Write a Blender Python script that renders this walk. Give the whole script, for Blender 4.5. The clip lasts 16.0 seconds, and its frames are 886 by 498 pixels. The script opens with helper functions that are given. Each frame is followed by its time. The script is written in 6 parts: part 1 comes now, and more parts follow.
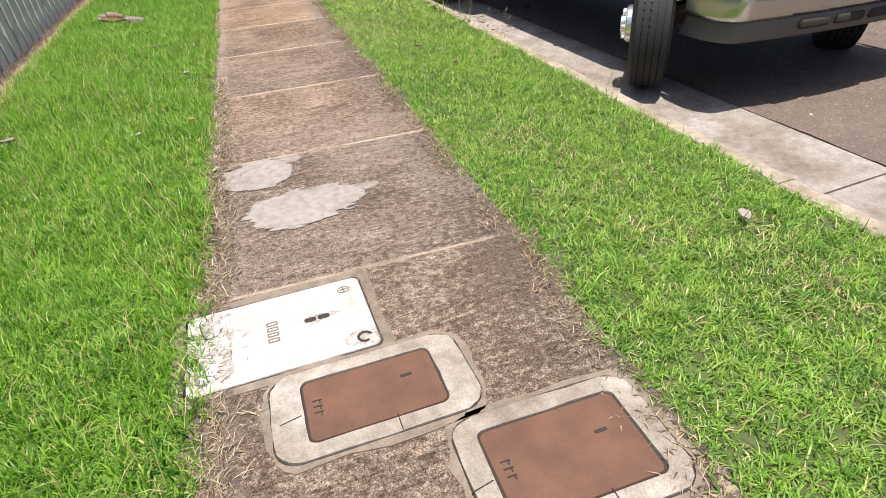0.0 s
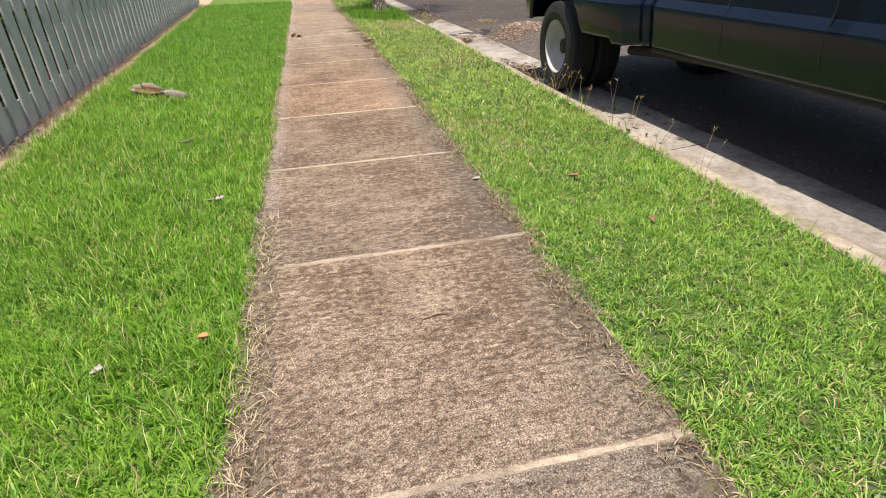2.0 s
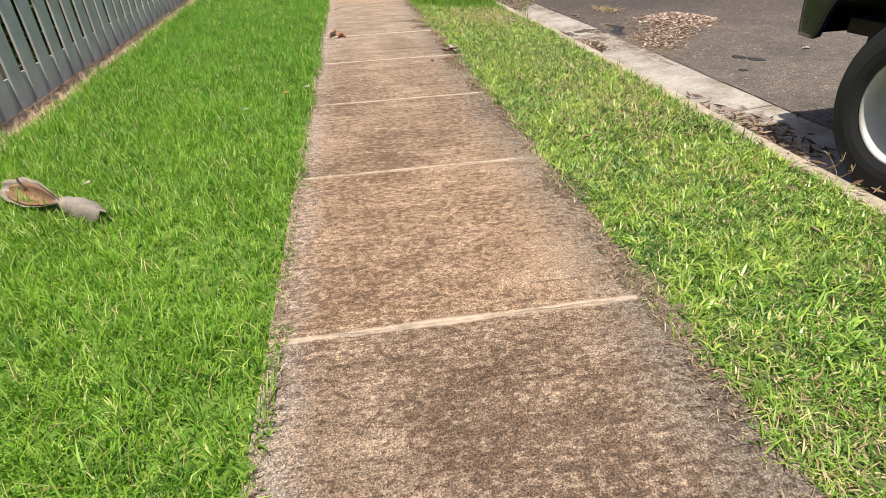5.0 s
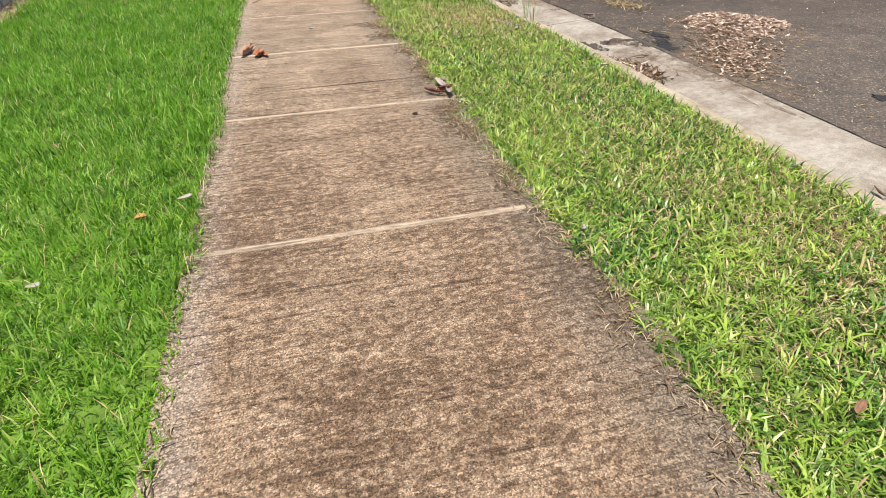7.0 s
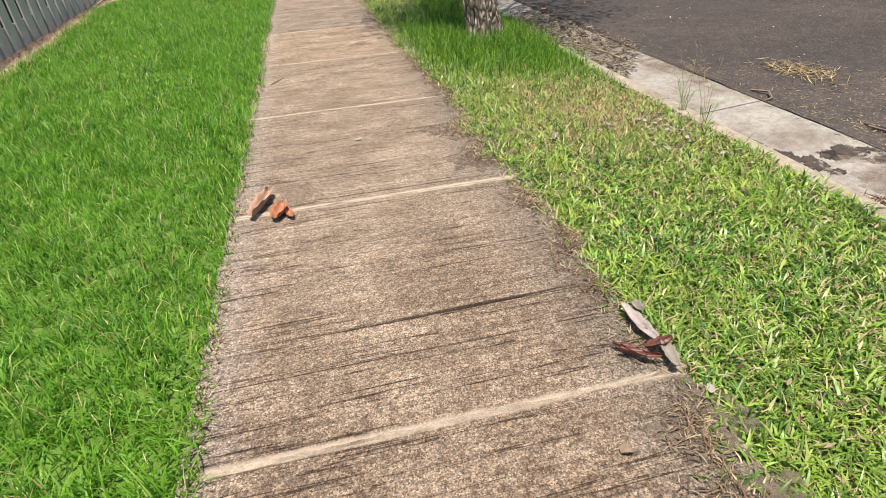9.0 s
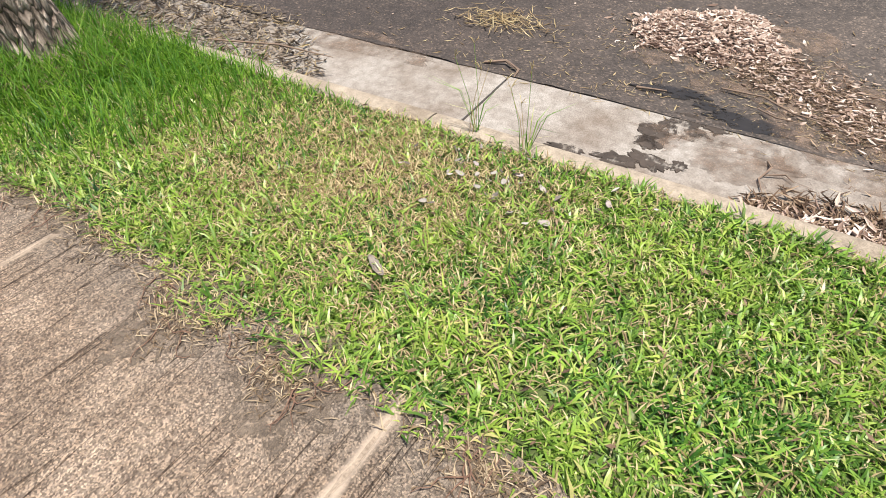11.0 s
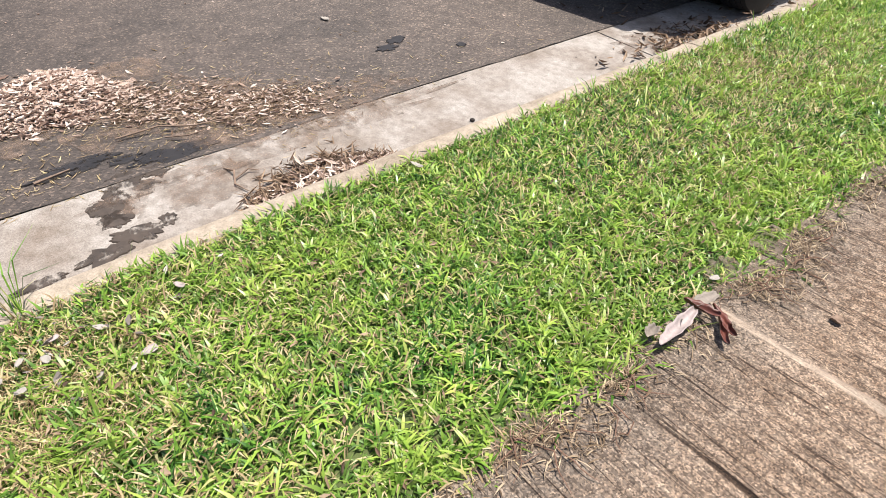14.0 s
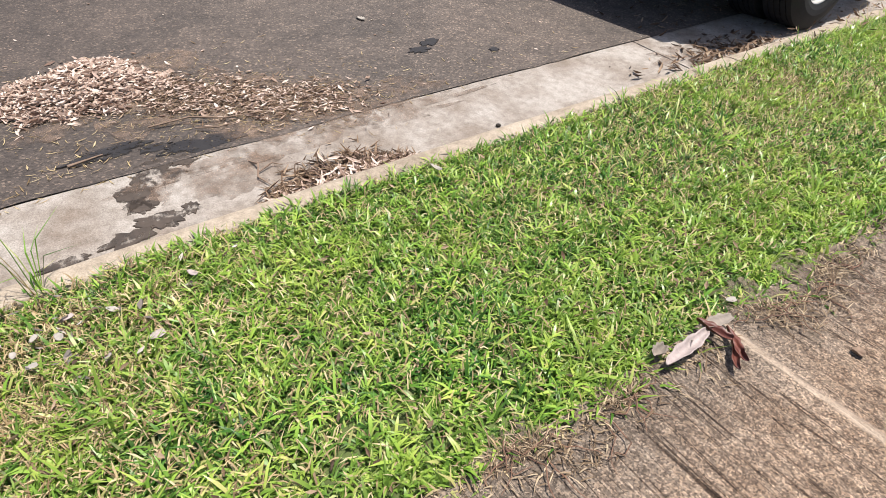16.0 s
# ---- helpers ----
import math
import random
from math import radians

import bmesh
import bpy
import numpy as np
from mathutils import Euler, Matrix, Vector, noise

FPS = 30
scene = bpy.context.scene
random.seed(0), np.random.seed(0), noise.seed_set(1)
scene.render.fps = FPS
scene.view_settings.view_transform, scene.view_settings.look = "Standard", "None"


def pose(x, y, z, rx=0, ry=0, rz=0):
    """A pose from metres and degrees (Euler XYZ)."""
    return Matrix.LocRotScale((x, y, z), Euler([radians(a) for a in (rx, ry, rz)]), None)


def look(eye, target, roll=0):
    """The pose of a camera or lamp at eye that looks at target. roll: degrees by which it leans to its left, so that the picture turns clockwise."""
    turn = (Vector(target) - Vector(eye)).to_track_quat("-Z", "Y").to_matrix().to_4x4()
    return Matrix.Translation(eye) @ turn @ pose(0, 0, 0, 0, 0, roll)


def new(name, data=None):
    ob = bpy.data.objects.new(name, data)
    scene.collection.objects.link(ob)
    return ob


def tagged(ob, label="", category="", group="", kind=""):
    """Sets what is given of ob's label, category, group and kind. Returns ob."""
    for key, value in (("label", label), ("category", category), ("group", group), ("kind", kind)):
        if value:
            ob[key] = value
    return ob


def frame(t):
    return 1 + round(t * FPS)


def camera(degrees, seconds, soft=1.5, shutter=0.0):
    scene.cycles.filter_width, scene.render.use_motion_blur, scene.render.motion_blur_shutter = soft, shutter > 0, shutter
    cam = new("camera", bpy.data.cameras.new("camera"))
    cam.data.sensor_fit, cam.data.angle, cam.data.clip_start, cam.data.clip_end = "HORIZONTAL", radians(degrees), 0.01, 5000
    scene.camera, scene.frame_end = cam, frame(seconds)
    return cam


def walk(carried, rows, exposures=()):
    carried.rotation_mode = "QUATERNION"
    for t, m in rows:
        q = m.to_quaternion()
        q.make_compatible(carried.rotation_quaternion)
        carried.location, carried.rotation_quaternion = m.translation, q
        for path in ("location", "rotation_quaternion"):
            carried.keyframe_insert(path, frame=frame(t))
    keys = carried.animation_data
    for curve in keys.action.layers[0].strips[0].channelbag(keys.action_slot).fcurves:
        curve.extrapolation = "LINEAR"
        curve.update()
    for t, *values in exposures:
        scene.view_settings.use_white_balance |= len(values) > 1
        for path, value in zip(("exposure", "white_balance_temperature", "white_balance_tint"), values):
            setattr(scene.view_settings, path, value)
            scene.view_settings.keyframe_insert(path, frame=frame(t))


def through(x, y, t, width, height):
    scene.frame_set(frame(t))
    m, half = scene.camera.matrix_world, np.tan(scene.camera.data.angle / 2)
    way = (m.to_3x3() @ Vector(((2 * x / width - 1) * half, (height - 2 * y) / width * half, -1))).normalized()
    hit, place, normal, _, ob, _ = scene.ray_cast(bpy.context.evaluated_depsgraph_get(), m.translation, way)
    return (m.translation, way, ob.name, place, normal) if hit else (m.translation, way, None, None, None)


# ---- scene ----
cam = camera(77.1, 16.0, soft=0.9)

PATH = [
    (0, (0.366, -2.012, 1.406), (0.818, -0.416, 0.289), -4.6),
    (0.5, (0.420, -1.366, 1.325), (0.995, 0.173, 0.184), -6.8),
    (1, (0.391, -0.708, 1.272), (0.985, 0.828, 0.137), 0.5),
    (1.5, (0.319, -0.146, 1.284), (0.778, 1.455, 0.177), -1.2),
    (2, (0.327, 0.358, 1.335), (0.685, 2.077, 0.378), -2.3),
    (2.5, (0.371, 0.913, 1.312), (0.608, 2.654, 0.357), 1.5),
    (3, (0.331, 1.537, 1.343), (0.556, 3.282, 0.393), -0.4),
    (3.2, (0.381, 1.785, 1.318), (0.580, 3.539, 0.376), -0.4),
    (5.3, (0.288, 4.45, 1.261), (0.503, 6.139, 0.212), -3.0),
    (5.5, (0.313, 4.727, 1.269), (0.499, 6.427, 0.232), -2.8),
    (6, (0.367, 5.446, 1.246), (0.609, 7.159, 0.242), -2.4),
    (6.5, (0.4, 6.06, 1.187), (0.725, 7.745, 0.159), -3.7),
    (7, (0.395, 6.525, 1.17), (0.791, 8.13, 0.044), -1.3),
    (7.5, (0.292, 7.02, 1.177), (0.751, 8.623, 0.073), -3.1),
    (8, (0.353, 7.529, 1.203), (0.83, 9.131, 0.104), -1.6),
    (8.2, (0.351, 7.75, 1.203), (0.794, 9.375, 0.124), -2.1),
    (10.3, (0.689, 10.255, 1.304), (0.955, 11.883, 0.172), -4.1),
    (10.5, (0.727, 10.383, 1.273), (1.253, 11.895, 0.075), -3.6),
    (10.8, (0.702, 10.57, 1.24), (1.738, 11.696, -0.055), -2.9),
    (11, (0.688, 10.677, 1.246), (1.92, 11.494, -0.101), -0.5),
    (11.5, (0.751, 10.846, 1.178), (2.216, 10.964, -0.178), 6.8),
    (12, (0.812, 11.003, 1.176), (2.21, 10.578, -0.19), 1.7),
    (12.5, (0.799, 11.162, 1.187), (2.02, 10.308, -0.148), -0.1),
    (13, (0.789, 11.242, 1.178), (1.993, 10.334, -0.136), 1.3),
    (13.5, (0.801, 11.216, 1.187), (2.023, 10.286, -0.095), 0.7),
    (14, (0.808, 11.18, 1.198), (2.039, 10.231, -0.06), -0.2),
    (14.5, (0.803, 11.159, 1.192), (2.037, 10.204, -0.059), -0.4),
    (15, (0.794, 11.142, 1.196), (2.029, 10.188, -0.055), -0.6),
    (15.5, (0.788, 11.121, 1.201), (2.032, 10.177, -0.049), -0.8),
    (16, (0.778, 11.123, 1.193), (2.078, 10.258, -0.056), 0.7),
]
walk(cam, [(t, look(eye, target, roll)) for t, eye, target, roll in PATH], exposures=((0.0, 0.86, 6400, 12), (0.6, 0.90, 6400, 12), (1.5, 0.77, 6500, 10), (2.0, 0.77, 6650, 10), (2.5, 0.86, 6700, 10), (3.2, 0.90, 6800, 10), (5.5, 0.78, 6700, 9), (7.5, 0.72, 6650, 8), (8.2, 0.71, 6600, 8), (10.5, 0.75, 6500, 10), (12.0, 0.92, 6350, 11), (13.0, 0.93, 6350, 12), (15.2, 0.90, 6350, 12), (16.0, 0.79, 6350, 12)))

# ---- world, sun ----
SUN_FROM = Vector((-0.10, -0.20, 1.0)).normalized()
w = bpy.data.worlds.new("sky")
scene.world = w
w.use_nodes = True
wn = w.node_tree.nodes
sky = wn.new("ShaderNodeTexSky")
sky.sky_type = "NISHITA"
sky.sun_disc = False
sky.sun_elevation = math.asin(SUN_FROM.z)
sky.sun_rotation = math.atan2(SUN_FROM.x, SUN_FROM.y)
sky.dust_density = 2.5
w.node_tree.links.new(sky.outputs["Color"], wn["Background"].inputs["Color"])
wn["Background"].inputs["Strength"].default_value = 0.085
sun_data = bpy.data.lights.new("sun", "SUN")
sun_data.energy = 4.2
sun_data.angle = radians(0.6)
sun_data.color = (1.0, 0.935, 0.84)
sun = new("sun", sun_data)
sun.matrix_world = look(SUN_FROM * 40, (0, 0, 0))
scene.view_settings.exposure = 0.85

# ---- plan ----
S = 1.4                       # spacing of the footpath's joints
WHEEL_R = 0.455


def smooth_line(keys, y):
    return float(np.interp(y, [k[0] for k in keys], [k[1] for k in keys]))


GUTTER_KEYS = ((-40, 4.3), (-8, 3.60), (0, 3.435), (3.6, 3.385), (8, 3.335), (11, 3.31), (13.5, 3.18), (20, 2.95), (60, 1.9))


def gutter_x(y):
    """Outer edge of the gutter, where the asphalt begins."""
    return (smooth_line(GUTTER_KEYS, y - 1.2) + smooth_line(GUTTER_KEYS, y) + smooth_line(GUTTER_KEYS, y + 1.2)) / 3


def lift(y):
    """How much higher the kerb and street lie at the walk's start."""
    t = max(0.0, min(1.0, (7.0 - y) / 5.0))
    return 0.010 * t * t * (3 - 2 * t)


def fence_x(y):
    return -2.22 - 0.045 * (y - 6)


def n2(x, y, s=1.0, o=0.0):
    return noise.noise(Vector((x * s + o, y * s - o, 0.37 * o)))


def ground_z(x, y):
    """Height of the turf."""
    z = 0.012 * n2(x, y, 2.2) + 0.012 * n2(x, y, 0.7, 9)
    if x < 0:
        z += 0.03 * min(1.0, -x / 1.5)
    if x > 1.3:
        z += lift(y) * min(1.0, (x - 1.3) / 1.2)
    return z - 0.012


# ---- materials ----
def mat(name):
    m = bpy.data.materials.new(name)
    m.use_nodes = True
    return m, m.node_tree.nodes, m.node_tree.links, m.node_tree.nodes["Principled BSDF"]


def position(nodes, links, scale=(1, 1, 1), local=False):
    if local:
        src = nodes.new("ShaderNodeTexCoord").outputs["Object"]
    else:
        src = nodes.new("ShaderNodeNewGeometry").outputs["Position"]
    mp = nodes.new("ShaderNodeMapping")
    mp.inputs["Scale"].default_value = scale
    links.new(src, mp.inputs["Vector"])
    return mp.outputs["Vector"]


def noise_tex(nodes, links, vec, scale, detail=4.0, rough=0.55):
    t = nodes.new("ShaderNodeTexNoise")
    t.inputs["Scale"].default_value = scale
    t.inputs["Detail"].default_value = detail
    t.inputs["Roughness"].default_value = rough
    links.new(vec, t.inputs["Vector"])
    return t.outputs["Fac"]


def ramp(nodes, links, fac, stops):
    r = nodes.new("ShaderNodeValToRGB")
    el = r.color_ramp.elements
    while len(el) < len(stops):
        el.new(0.5)
    for e, (p, c) in zip(el, stops):
        e.position = p
        e.color = (*c, 1) if len(c) == 3 else c
    links.new(fac, r.inputs["Fac"])
    return r.outputs["Color"]


def mixc(nodes, links, fac, a, b, mode="MIX"):
    m = nodes.new("ShaderNodeMix")
    m.data_type = "RGBA"
    m.blend_type = mode
    for sock, v in ((m.inputs[0], fac), (m.inputs[6], a), (m.inputs[7], b)):
        if isinstance(v, (int, float)):
            sock.default_value = v
        elif isinstance(v, tuple):
            sock.default_value = (*v, 1)
        else:
            links.new(v, sock)
    return m.outputs[2]


def bump(nodes, links, height, strength, distance, bsdf, before=None):
    b = nodes.new("ShaderNodeBump")
    b.inputs["Strength"].default_value = strength
    b.inputs["Distance"].default_value = distance
    links.new(height, b.inputs["Height"])
    if before:
        links.new(before, b.inputs["Normal"])
    if bsdf:
        links.new(b.outputs["Normal"], bsdf.inputs["Normal"])
    return b.outputs["Normal"]


def plain(name, c, rough=0.6, metal=0.0, vary=0.25, scale=12.0, relief=0.0, fine=90.0, local=False, coat=0.0):
    """A surface of one colour with blotches, grain and a little relief."""
    m, n, l, b = mat(name)
    v = position(n, l, local=local)
    big = noise_tex(n, l, v, scale, 5)
    small = noise_tex(n, l, v, fine, 3)
    dark = tuple(x * (1 - vary) for x in c)
    light = tuple(min(1, x * (1 + vary)) for x in c)
    col = ramp(n, l, big, ((0.3, dark), (0.7, light)))
    col = mixc(n, l, 0.35 * min(1, vary * 3), col, ramp(n, l, small, ((0.3, dark), (0.7, light))))
    l.new(col, b.inputs["Base Color"])
    b.inputs["Roughness"].default_value = rough
    b.inputs["Metallic"].default_value = metal
    b.inputs["Coat Weight"].default_value = coat
    b.inputs["Coat Roughness"].default_value = 0.08
    if relief:
        bump(n, l, small, 0.6, relief, b)
    return m


def leafy(name, stops, rough=0.5, through=0.35, patch=None, gloss=0.32, clumps=0.9):
    """Blades and leaves: a colour drawn by chance for every blade, with light passing through."""
    m, n, l, b = mat(name)
    g = n.new("ShaderNodeNewGeometry")
    col = ramp(n, l, g.outputs["Random Per Island"], stops)
    v = position(n, l)
    big = noise_tex(n, l, v, 1.6, 3)
    if patch:
        col = mixc(n, l, ramp(n, l, big, ((0.42, (0, 0, 0)), (0.62, (0.6, 0.6, 0.6)))), col, patch, "MIX")
        clump = noise_tex(n, l, v, 11, 3, 0.6)
        col = mixc(n, l, clumps, col, ramp(n, l, clump, ((0.34, (0.36, 0.50, 0.46)), (0.47, (0.86, 0.90, 0.88)), (0.66, (1.30, 1.16, 1.25)))), "MULTIPLY")
    l.new(col, b.inputs["Base Color"])
    b.inputs["Roughness"].default_value = rough
    b.inputs["Specular IOR Level"].default_value = gloss
    tr = n.new("ShaderNodeBsdfTranslucent")
    l.new(col, tr.inputs["Color"])
    mx = n.new("ShaderNodeMixShader")
    mx.inputs[0].default_value = through
    l.new(b.outputs[0], mx.inputs[1])
    l.new(tr.outputs[0], mx.inputs[2])
    l.new(mx.outputs[0], n["Material Output"].inputs["Surface"])
    return m


def footpath_material():
    """Broomed concrete, grey-brown, stained with red dirt further along."""
    m, n, l, b = mat("broomed_concrete")
    v = position(n, l)

    def add(a, c, k):
        q = n.new("ShaderNodeMath")
        q.operation = "MULTIPLY_ADD"
        l.new(c, q.inputs[0])
        q.inputs[1].default_value = k
        l.new(a, q.inputs[2])
        return q.outputs[0]

    streak = noise_tex(n, l, position(n, l, (9, 48, 2)), 1.0, 8, 0.75)
    fine = noise_tex(n, l, position(n, l, (40, 170, 20)), 1.0, 3, 0.7)
    line = noise_tex(n, l, position(n, l, (0.45, 40, 1)), 1.0, 2, 0.5)
    line2 = noise_tex(n, l, position(n, l, (0.40, 17, 3)), 1.0, 3, 0.55)
    blotch = noise_tex(n, l, position(n, l, (1, 1.8, 1)), 3.4, 6, 0.66)
    grain = noise_tex(n, l, v, 250, 4, 0.75)
    cells = n.new("ShaderNodeTexVoronoi")
    cells.inputs["Scale"].default_value = 230
    l.new(v, cells.inputs["Vector"])
    sep = n.new("ShaderNodeSeparateXYZ")
    l.new(v, sep.inputs[0])
    along = n.new("ShaderNodeMapRange")
    along.inputs["From Min"].default_value = 1.5
    along.inputs["From Max"].default_value = 5.5
    l.new(sep.outputs["Y"], along.inputs["Value"])
    oi = n.new("ShaderNodeObjectInfo")
    mild = n.new("ShaderNodeMath")
    mild.operation = "MULTIPLY_ADD"
    mild.inputs[1].default_value = 0.55
    mild.inputs[2].default_value = 0.115
    l.new(blotch, mild.inputs[0])
    f = add(add(mild.outputs[0], grain, 0.44), streak, 0.40)
    grey = ramp(n, l, f, ((0.58, (0.084, 0.064, 0.050)), (0.79, (0.190, 0.154, 0.126)), (0.98, (0.335, 0.283, 0.240))))
    red = ramp(n, l, f, ((0.56, (0.096, 0.068, 0.048)), (0.78, (0.222, 0.160, 0.112)), (1.0, (0.43, 0.335, 0.250))))
    pink = ramp(n, l, f, ((0.56, (0.150, 0.116, 0.092)), (0.78, (0.232, 0.190, 0.150)), (1.0, (0.45, 0.375, 0.305))))
    later = n.new("ShaderNodeMapRange")
    later.inputs["From Min"].default_value = 7.2
    later.inputs["From Max"].default_value = 11.0
    later.inputs["To Max"].default_value = 0.65
    l.new(sep.outputs["Y"], later.inputs["Value"])
    col = mixc(n, l, along.outputs[0], grey, red)
    col = mixc(n, l, later.outputs[0], col, pink)
    # the scored lines show most where the surface is greyest
    scored = n.new("ShaderNodeMapRange")
    scored.inputs["From Min"].default_value = 6.5
    scored.inputs["From Max"].default_value = 9.6
    scored.inputs["To Min"].default_value = 0.38
    l.new(sep.outputs["Y"], scored.inputs["Value"])
    # worn grey margins
    edge = add(sep.outputs["X"], blotch, 0.30)
    col = mixc(n, l, ramp(n, l, edge, ((0.10, (0.6, 0.6, 0.6)), (0.19, (0, 0, 0)))), col, (0.33, 0.285, 0.25))
    mr = n.new("ShaderNodeMapRange")
    mr.inputs["From Min"].default_value = 1.18
    mr.inputs["From Max"].default_value = 1.42
    mr.inputs["To Max"].default_value = 0.7
    l.new(add(sep.outputs["X"], blotch, 0.45), mr.inputs["Value"])
    col = mixc(n, l, mr.outputs[0], col, (0.165, 0.145, 0.122))
    col = mixc(n, l, 0.6, col, ramp(n, l, streak, ((0.26, (0.72, 0.70, 0.69)), (0.42, (0.97, 0.96, 0.96)), (0.68, (1.12, 1.11, 1.10)))), "MULTIPLY")
    col = mixc(n, l, scored.outputs[0], col, ramp(n, l, line, ((0.27, (0.34, 0.31, 0.29)), (0.345, (1, 1, 1)))), "MULTIPLY")
    col = mixc(n, l, scored.outputs[0], col, ramp(n, l, line2, ((0.489, (1, 1, 1)), (0.495, (0.30, 0.27, 0.25)), (0.501, (0.30, 0.27, 0.25)), (0.507, (1, 1, 1)))), "MULTIPLY")
    col = mixc(n, l, 0.7, col, ramp(n, l, fine, ((0.32, (0.5, 0.48, 0.47)), (0.6, (1.15, 1.15, 1.15)))), "MULTIPLY")
    col = mixc(n, l, 0.9, col, ramp(n, l, cells.outputs["Color"], ((0.1, (0.36, 0.34, 0.33)), (0.5, (0.92, 0.92, 0.92)), (0.9, (2.0, 1.9, 1.76)))), "MULTIPLY")
    col = mixc(n, l, 0.6, col, ramp(n, l, oi.outputs["Random"], ((0, (0.78, 0.80, 0.84)), (1, (1.15, 1.08, 1.0)))), "MULTIPLY")
    # scored broom lines, a hand's breadth or less apart, lost in places
    ph = n.new("ShaderNodeMath")
    ph.operation = "MULTIPLY_ADD"
    l.new(sep.outputs["Y"], ph.inputs[0])
    ph.inputs[1].default_value = 15.0
    wander = noise_tex(n, l, position(n, l, (0.06, 2.6, 1)), 1.0, 3, 0.5)
    l.new(add(wander, wander, 4.0), ph.inputs[2])
    pp = n.new("ShaderNodeMath")
    pp.operation = "PINGPONG"
    pp.inputs[1].default_value = 0.5
    l.new(ph.outputs[0], pp.inputs[0])
    lost = noise_tex(n, l, position(n, l, (1.1, 5, 1)), 1.0, 3, 0.6)
    score = add(pp.outputs[0], lost, 0.42)
    col = mixc(n, l, scored.outputs[0], col, ramp(n, l, score, ((0.178, (0.24, 0.215, 0.20)), (0.200, (1, 1, 1)))), "MULTIPLY")
    # damp-looking dark mottles
    mott = noise_tex(n, l, position(n, l, (26, 40, 5)), 1.0, 3, 0.55)
    where = noise_tex(n, l, position(n, l, (1.3, 1.1, 1)), 1.0, 2, 0.5)
    mott = add(mott, where, 0.55)
    patchy = n.new("ShaderNodeMapRange")
    patchy.inputs["From Min"].default_value = 9.0
    patchy.inputs["From Max"].default_value = 11.2
    patchy.inputs["To Min"].default_value = 0.85
    patchy.inputs["To Max"].default_value = 0.25
    l.new(sep.outputs["Y"], patchy.inputs["Value"])
    col = mixc(n, l, patchy.outputs[0], col, ramp(n, l, mott, ((0.765, (1.0, 1.0, 1.0)), (0.80, (0.66, 0.62, 0.60)), (0.86, (0.50, 0.455, 0.43)))), "MULTIPLY")
    # smooth pale margins tooled along each joint, worn through in places
    q = n.new("ShaderNodeMath")
    q.operation = "PINGPONG"
    q.inputs[1].default_value = S / 2
    l.new(sep.outputs["Y"], q.inputs[0])
    rim = add(add(q.outputs[0], grain, 0.012), blotch, 0.055)
    worn = n.new("ShaderNodeMapRange")
    worn.inputs["From Min"].default_value = 1.6
    worn.inputs["From Max"].default_value = 3.4
    worn.inputs["To Min"].default_value = 0.4
    l.new(sep.outputs["Y"], worn.inputs["Value"])
    pale = n.new("ShaderNodeMath")
    pale.operation = "MULTIPLY"
    l.new(ramp(n, l, rim, ((0.037, (0.92, 0.92, 0.92)), (0.053, (0, 0, 0)))), pale.inputs[0])
    l.new(worn.outputs[0], pale.inputs[1])
    col = mixc(n, l, pale.outputs[0], col, (0.47, 0.38, 0.295))
    l.new(col, b.inputs["Base Color"])
    b.inputs["Roughness"].default_value = 0.92
    b.inputs["Specular IOR Level"].default_value = 0.25
    nb = bump(n, l, streak, 0.6, 0.004, None)
    nb = bump(n, l, fine, 0.6, 0.003, None, nb)
    bump(n, l, grain, 0.9, 0.004, b, nb)
    return m


def asphalt_material():
    m, n, l, b = mat("asphalt")
    v = position(n, l)
    vo = n.new("ShaderNodeTexVoronoi")
    vo.inputs["Scale"].default_value = 95
    l.new(v, vo.inputs["Vector"])
    big = noise_tex(n, l, v, 0.9, 6, 0.65)
    mid = noise_tex(n, l, v, 9, 5)
    col = ramp(n, l, big, ((0.3, (0.068, 0.058, 0.051)), (0.7, (0.128, 0.104, 0.088))))
    col = mixc(n, l, 0.6, col, ramp(n, l, mid, ((0.35, (0.65, 0.63, 0.62)), (0.65, (1.2, 1.17, 1.13)))), "MULTIPLY")
    col = mixc(n, l, 0.95, col, ramp(n, l, vo.outputs["Color"], ((0.1, (0.45, 0.45, 0.45)), (0.75, (1.1, 1.1, 1.1)), (0.97, (3.0, 2.85, 2.6)))), "MULTIPLY")
    sep = n.new("ShaderNodeSeparateXYZ")
    l.new(v, sep.inputs[0])
    # asphalt darker further along, partly the tree's shading put into its colour
    far_dark = n.new("ShaderNodeMapRange")
    far_dark.inputs["From Min"].default_value = 9.5
    far_dark.inputs["From Max"].default_value = 12.8
    far_dark.inputs["To Max"].default_value = 0.95
    l.new(sep.outputs["Y"], far_dark.inputs["Value"])
    col = mixc(n, l, far_dark.outputs[0], col, mixc(n, l, 1.0, col, (0.55, 0.52, 0.52), "MULTIPLY"))
    dusty = n.new("ShaderNodeMapRange")
    dusty.inputs["From Min"].default_value = 7.0
    dusty.inputs["From Max"].default_value = 1.0
    l.new(sep.outputs["Y"], dusty.inputs["Value"])
    col = mixc(n, l, dusty.outputs[0], col, mixc(n, l, 0.35, col, (0.21, 0.155, 0.118)))
    l.new(col, b.inputs["Base Color"])
    b.inputs["Roughness"].default_value = 0.85
    bump(n, l, vo.outputs["Distance"], 0.8, 0.006, b)
    return m


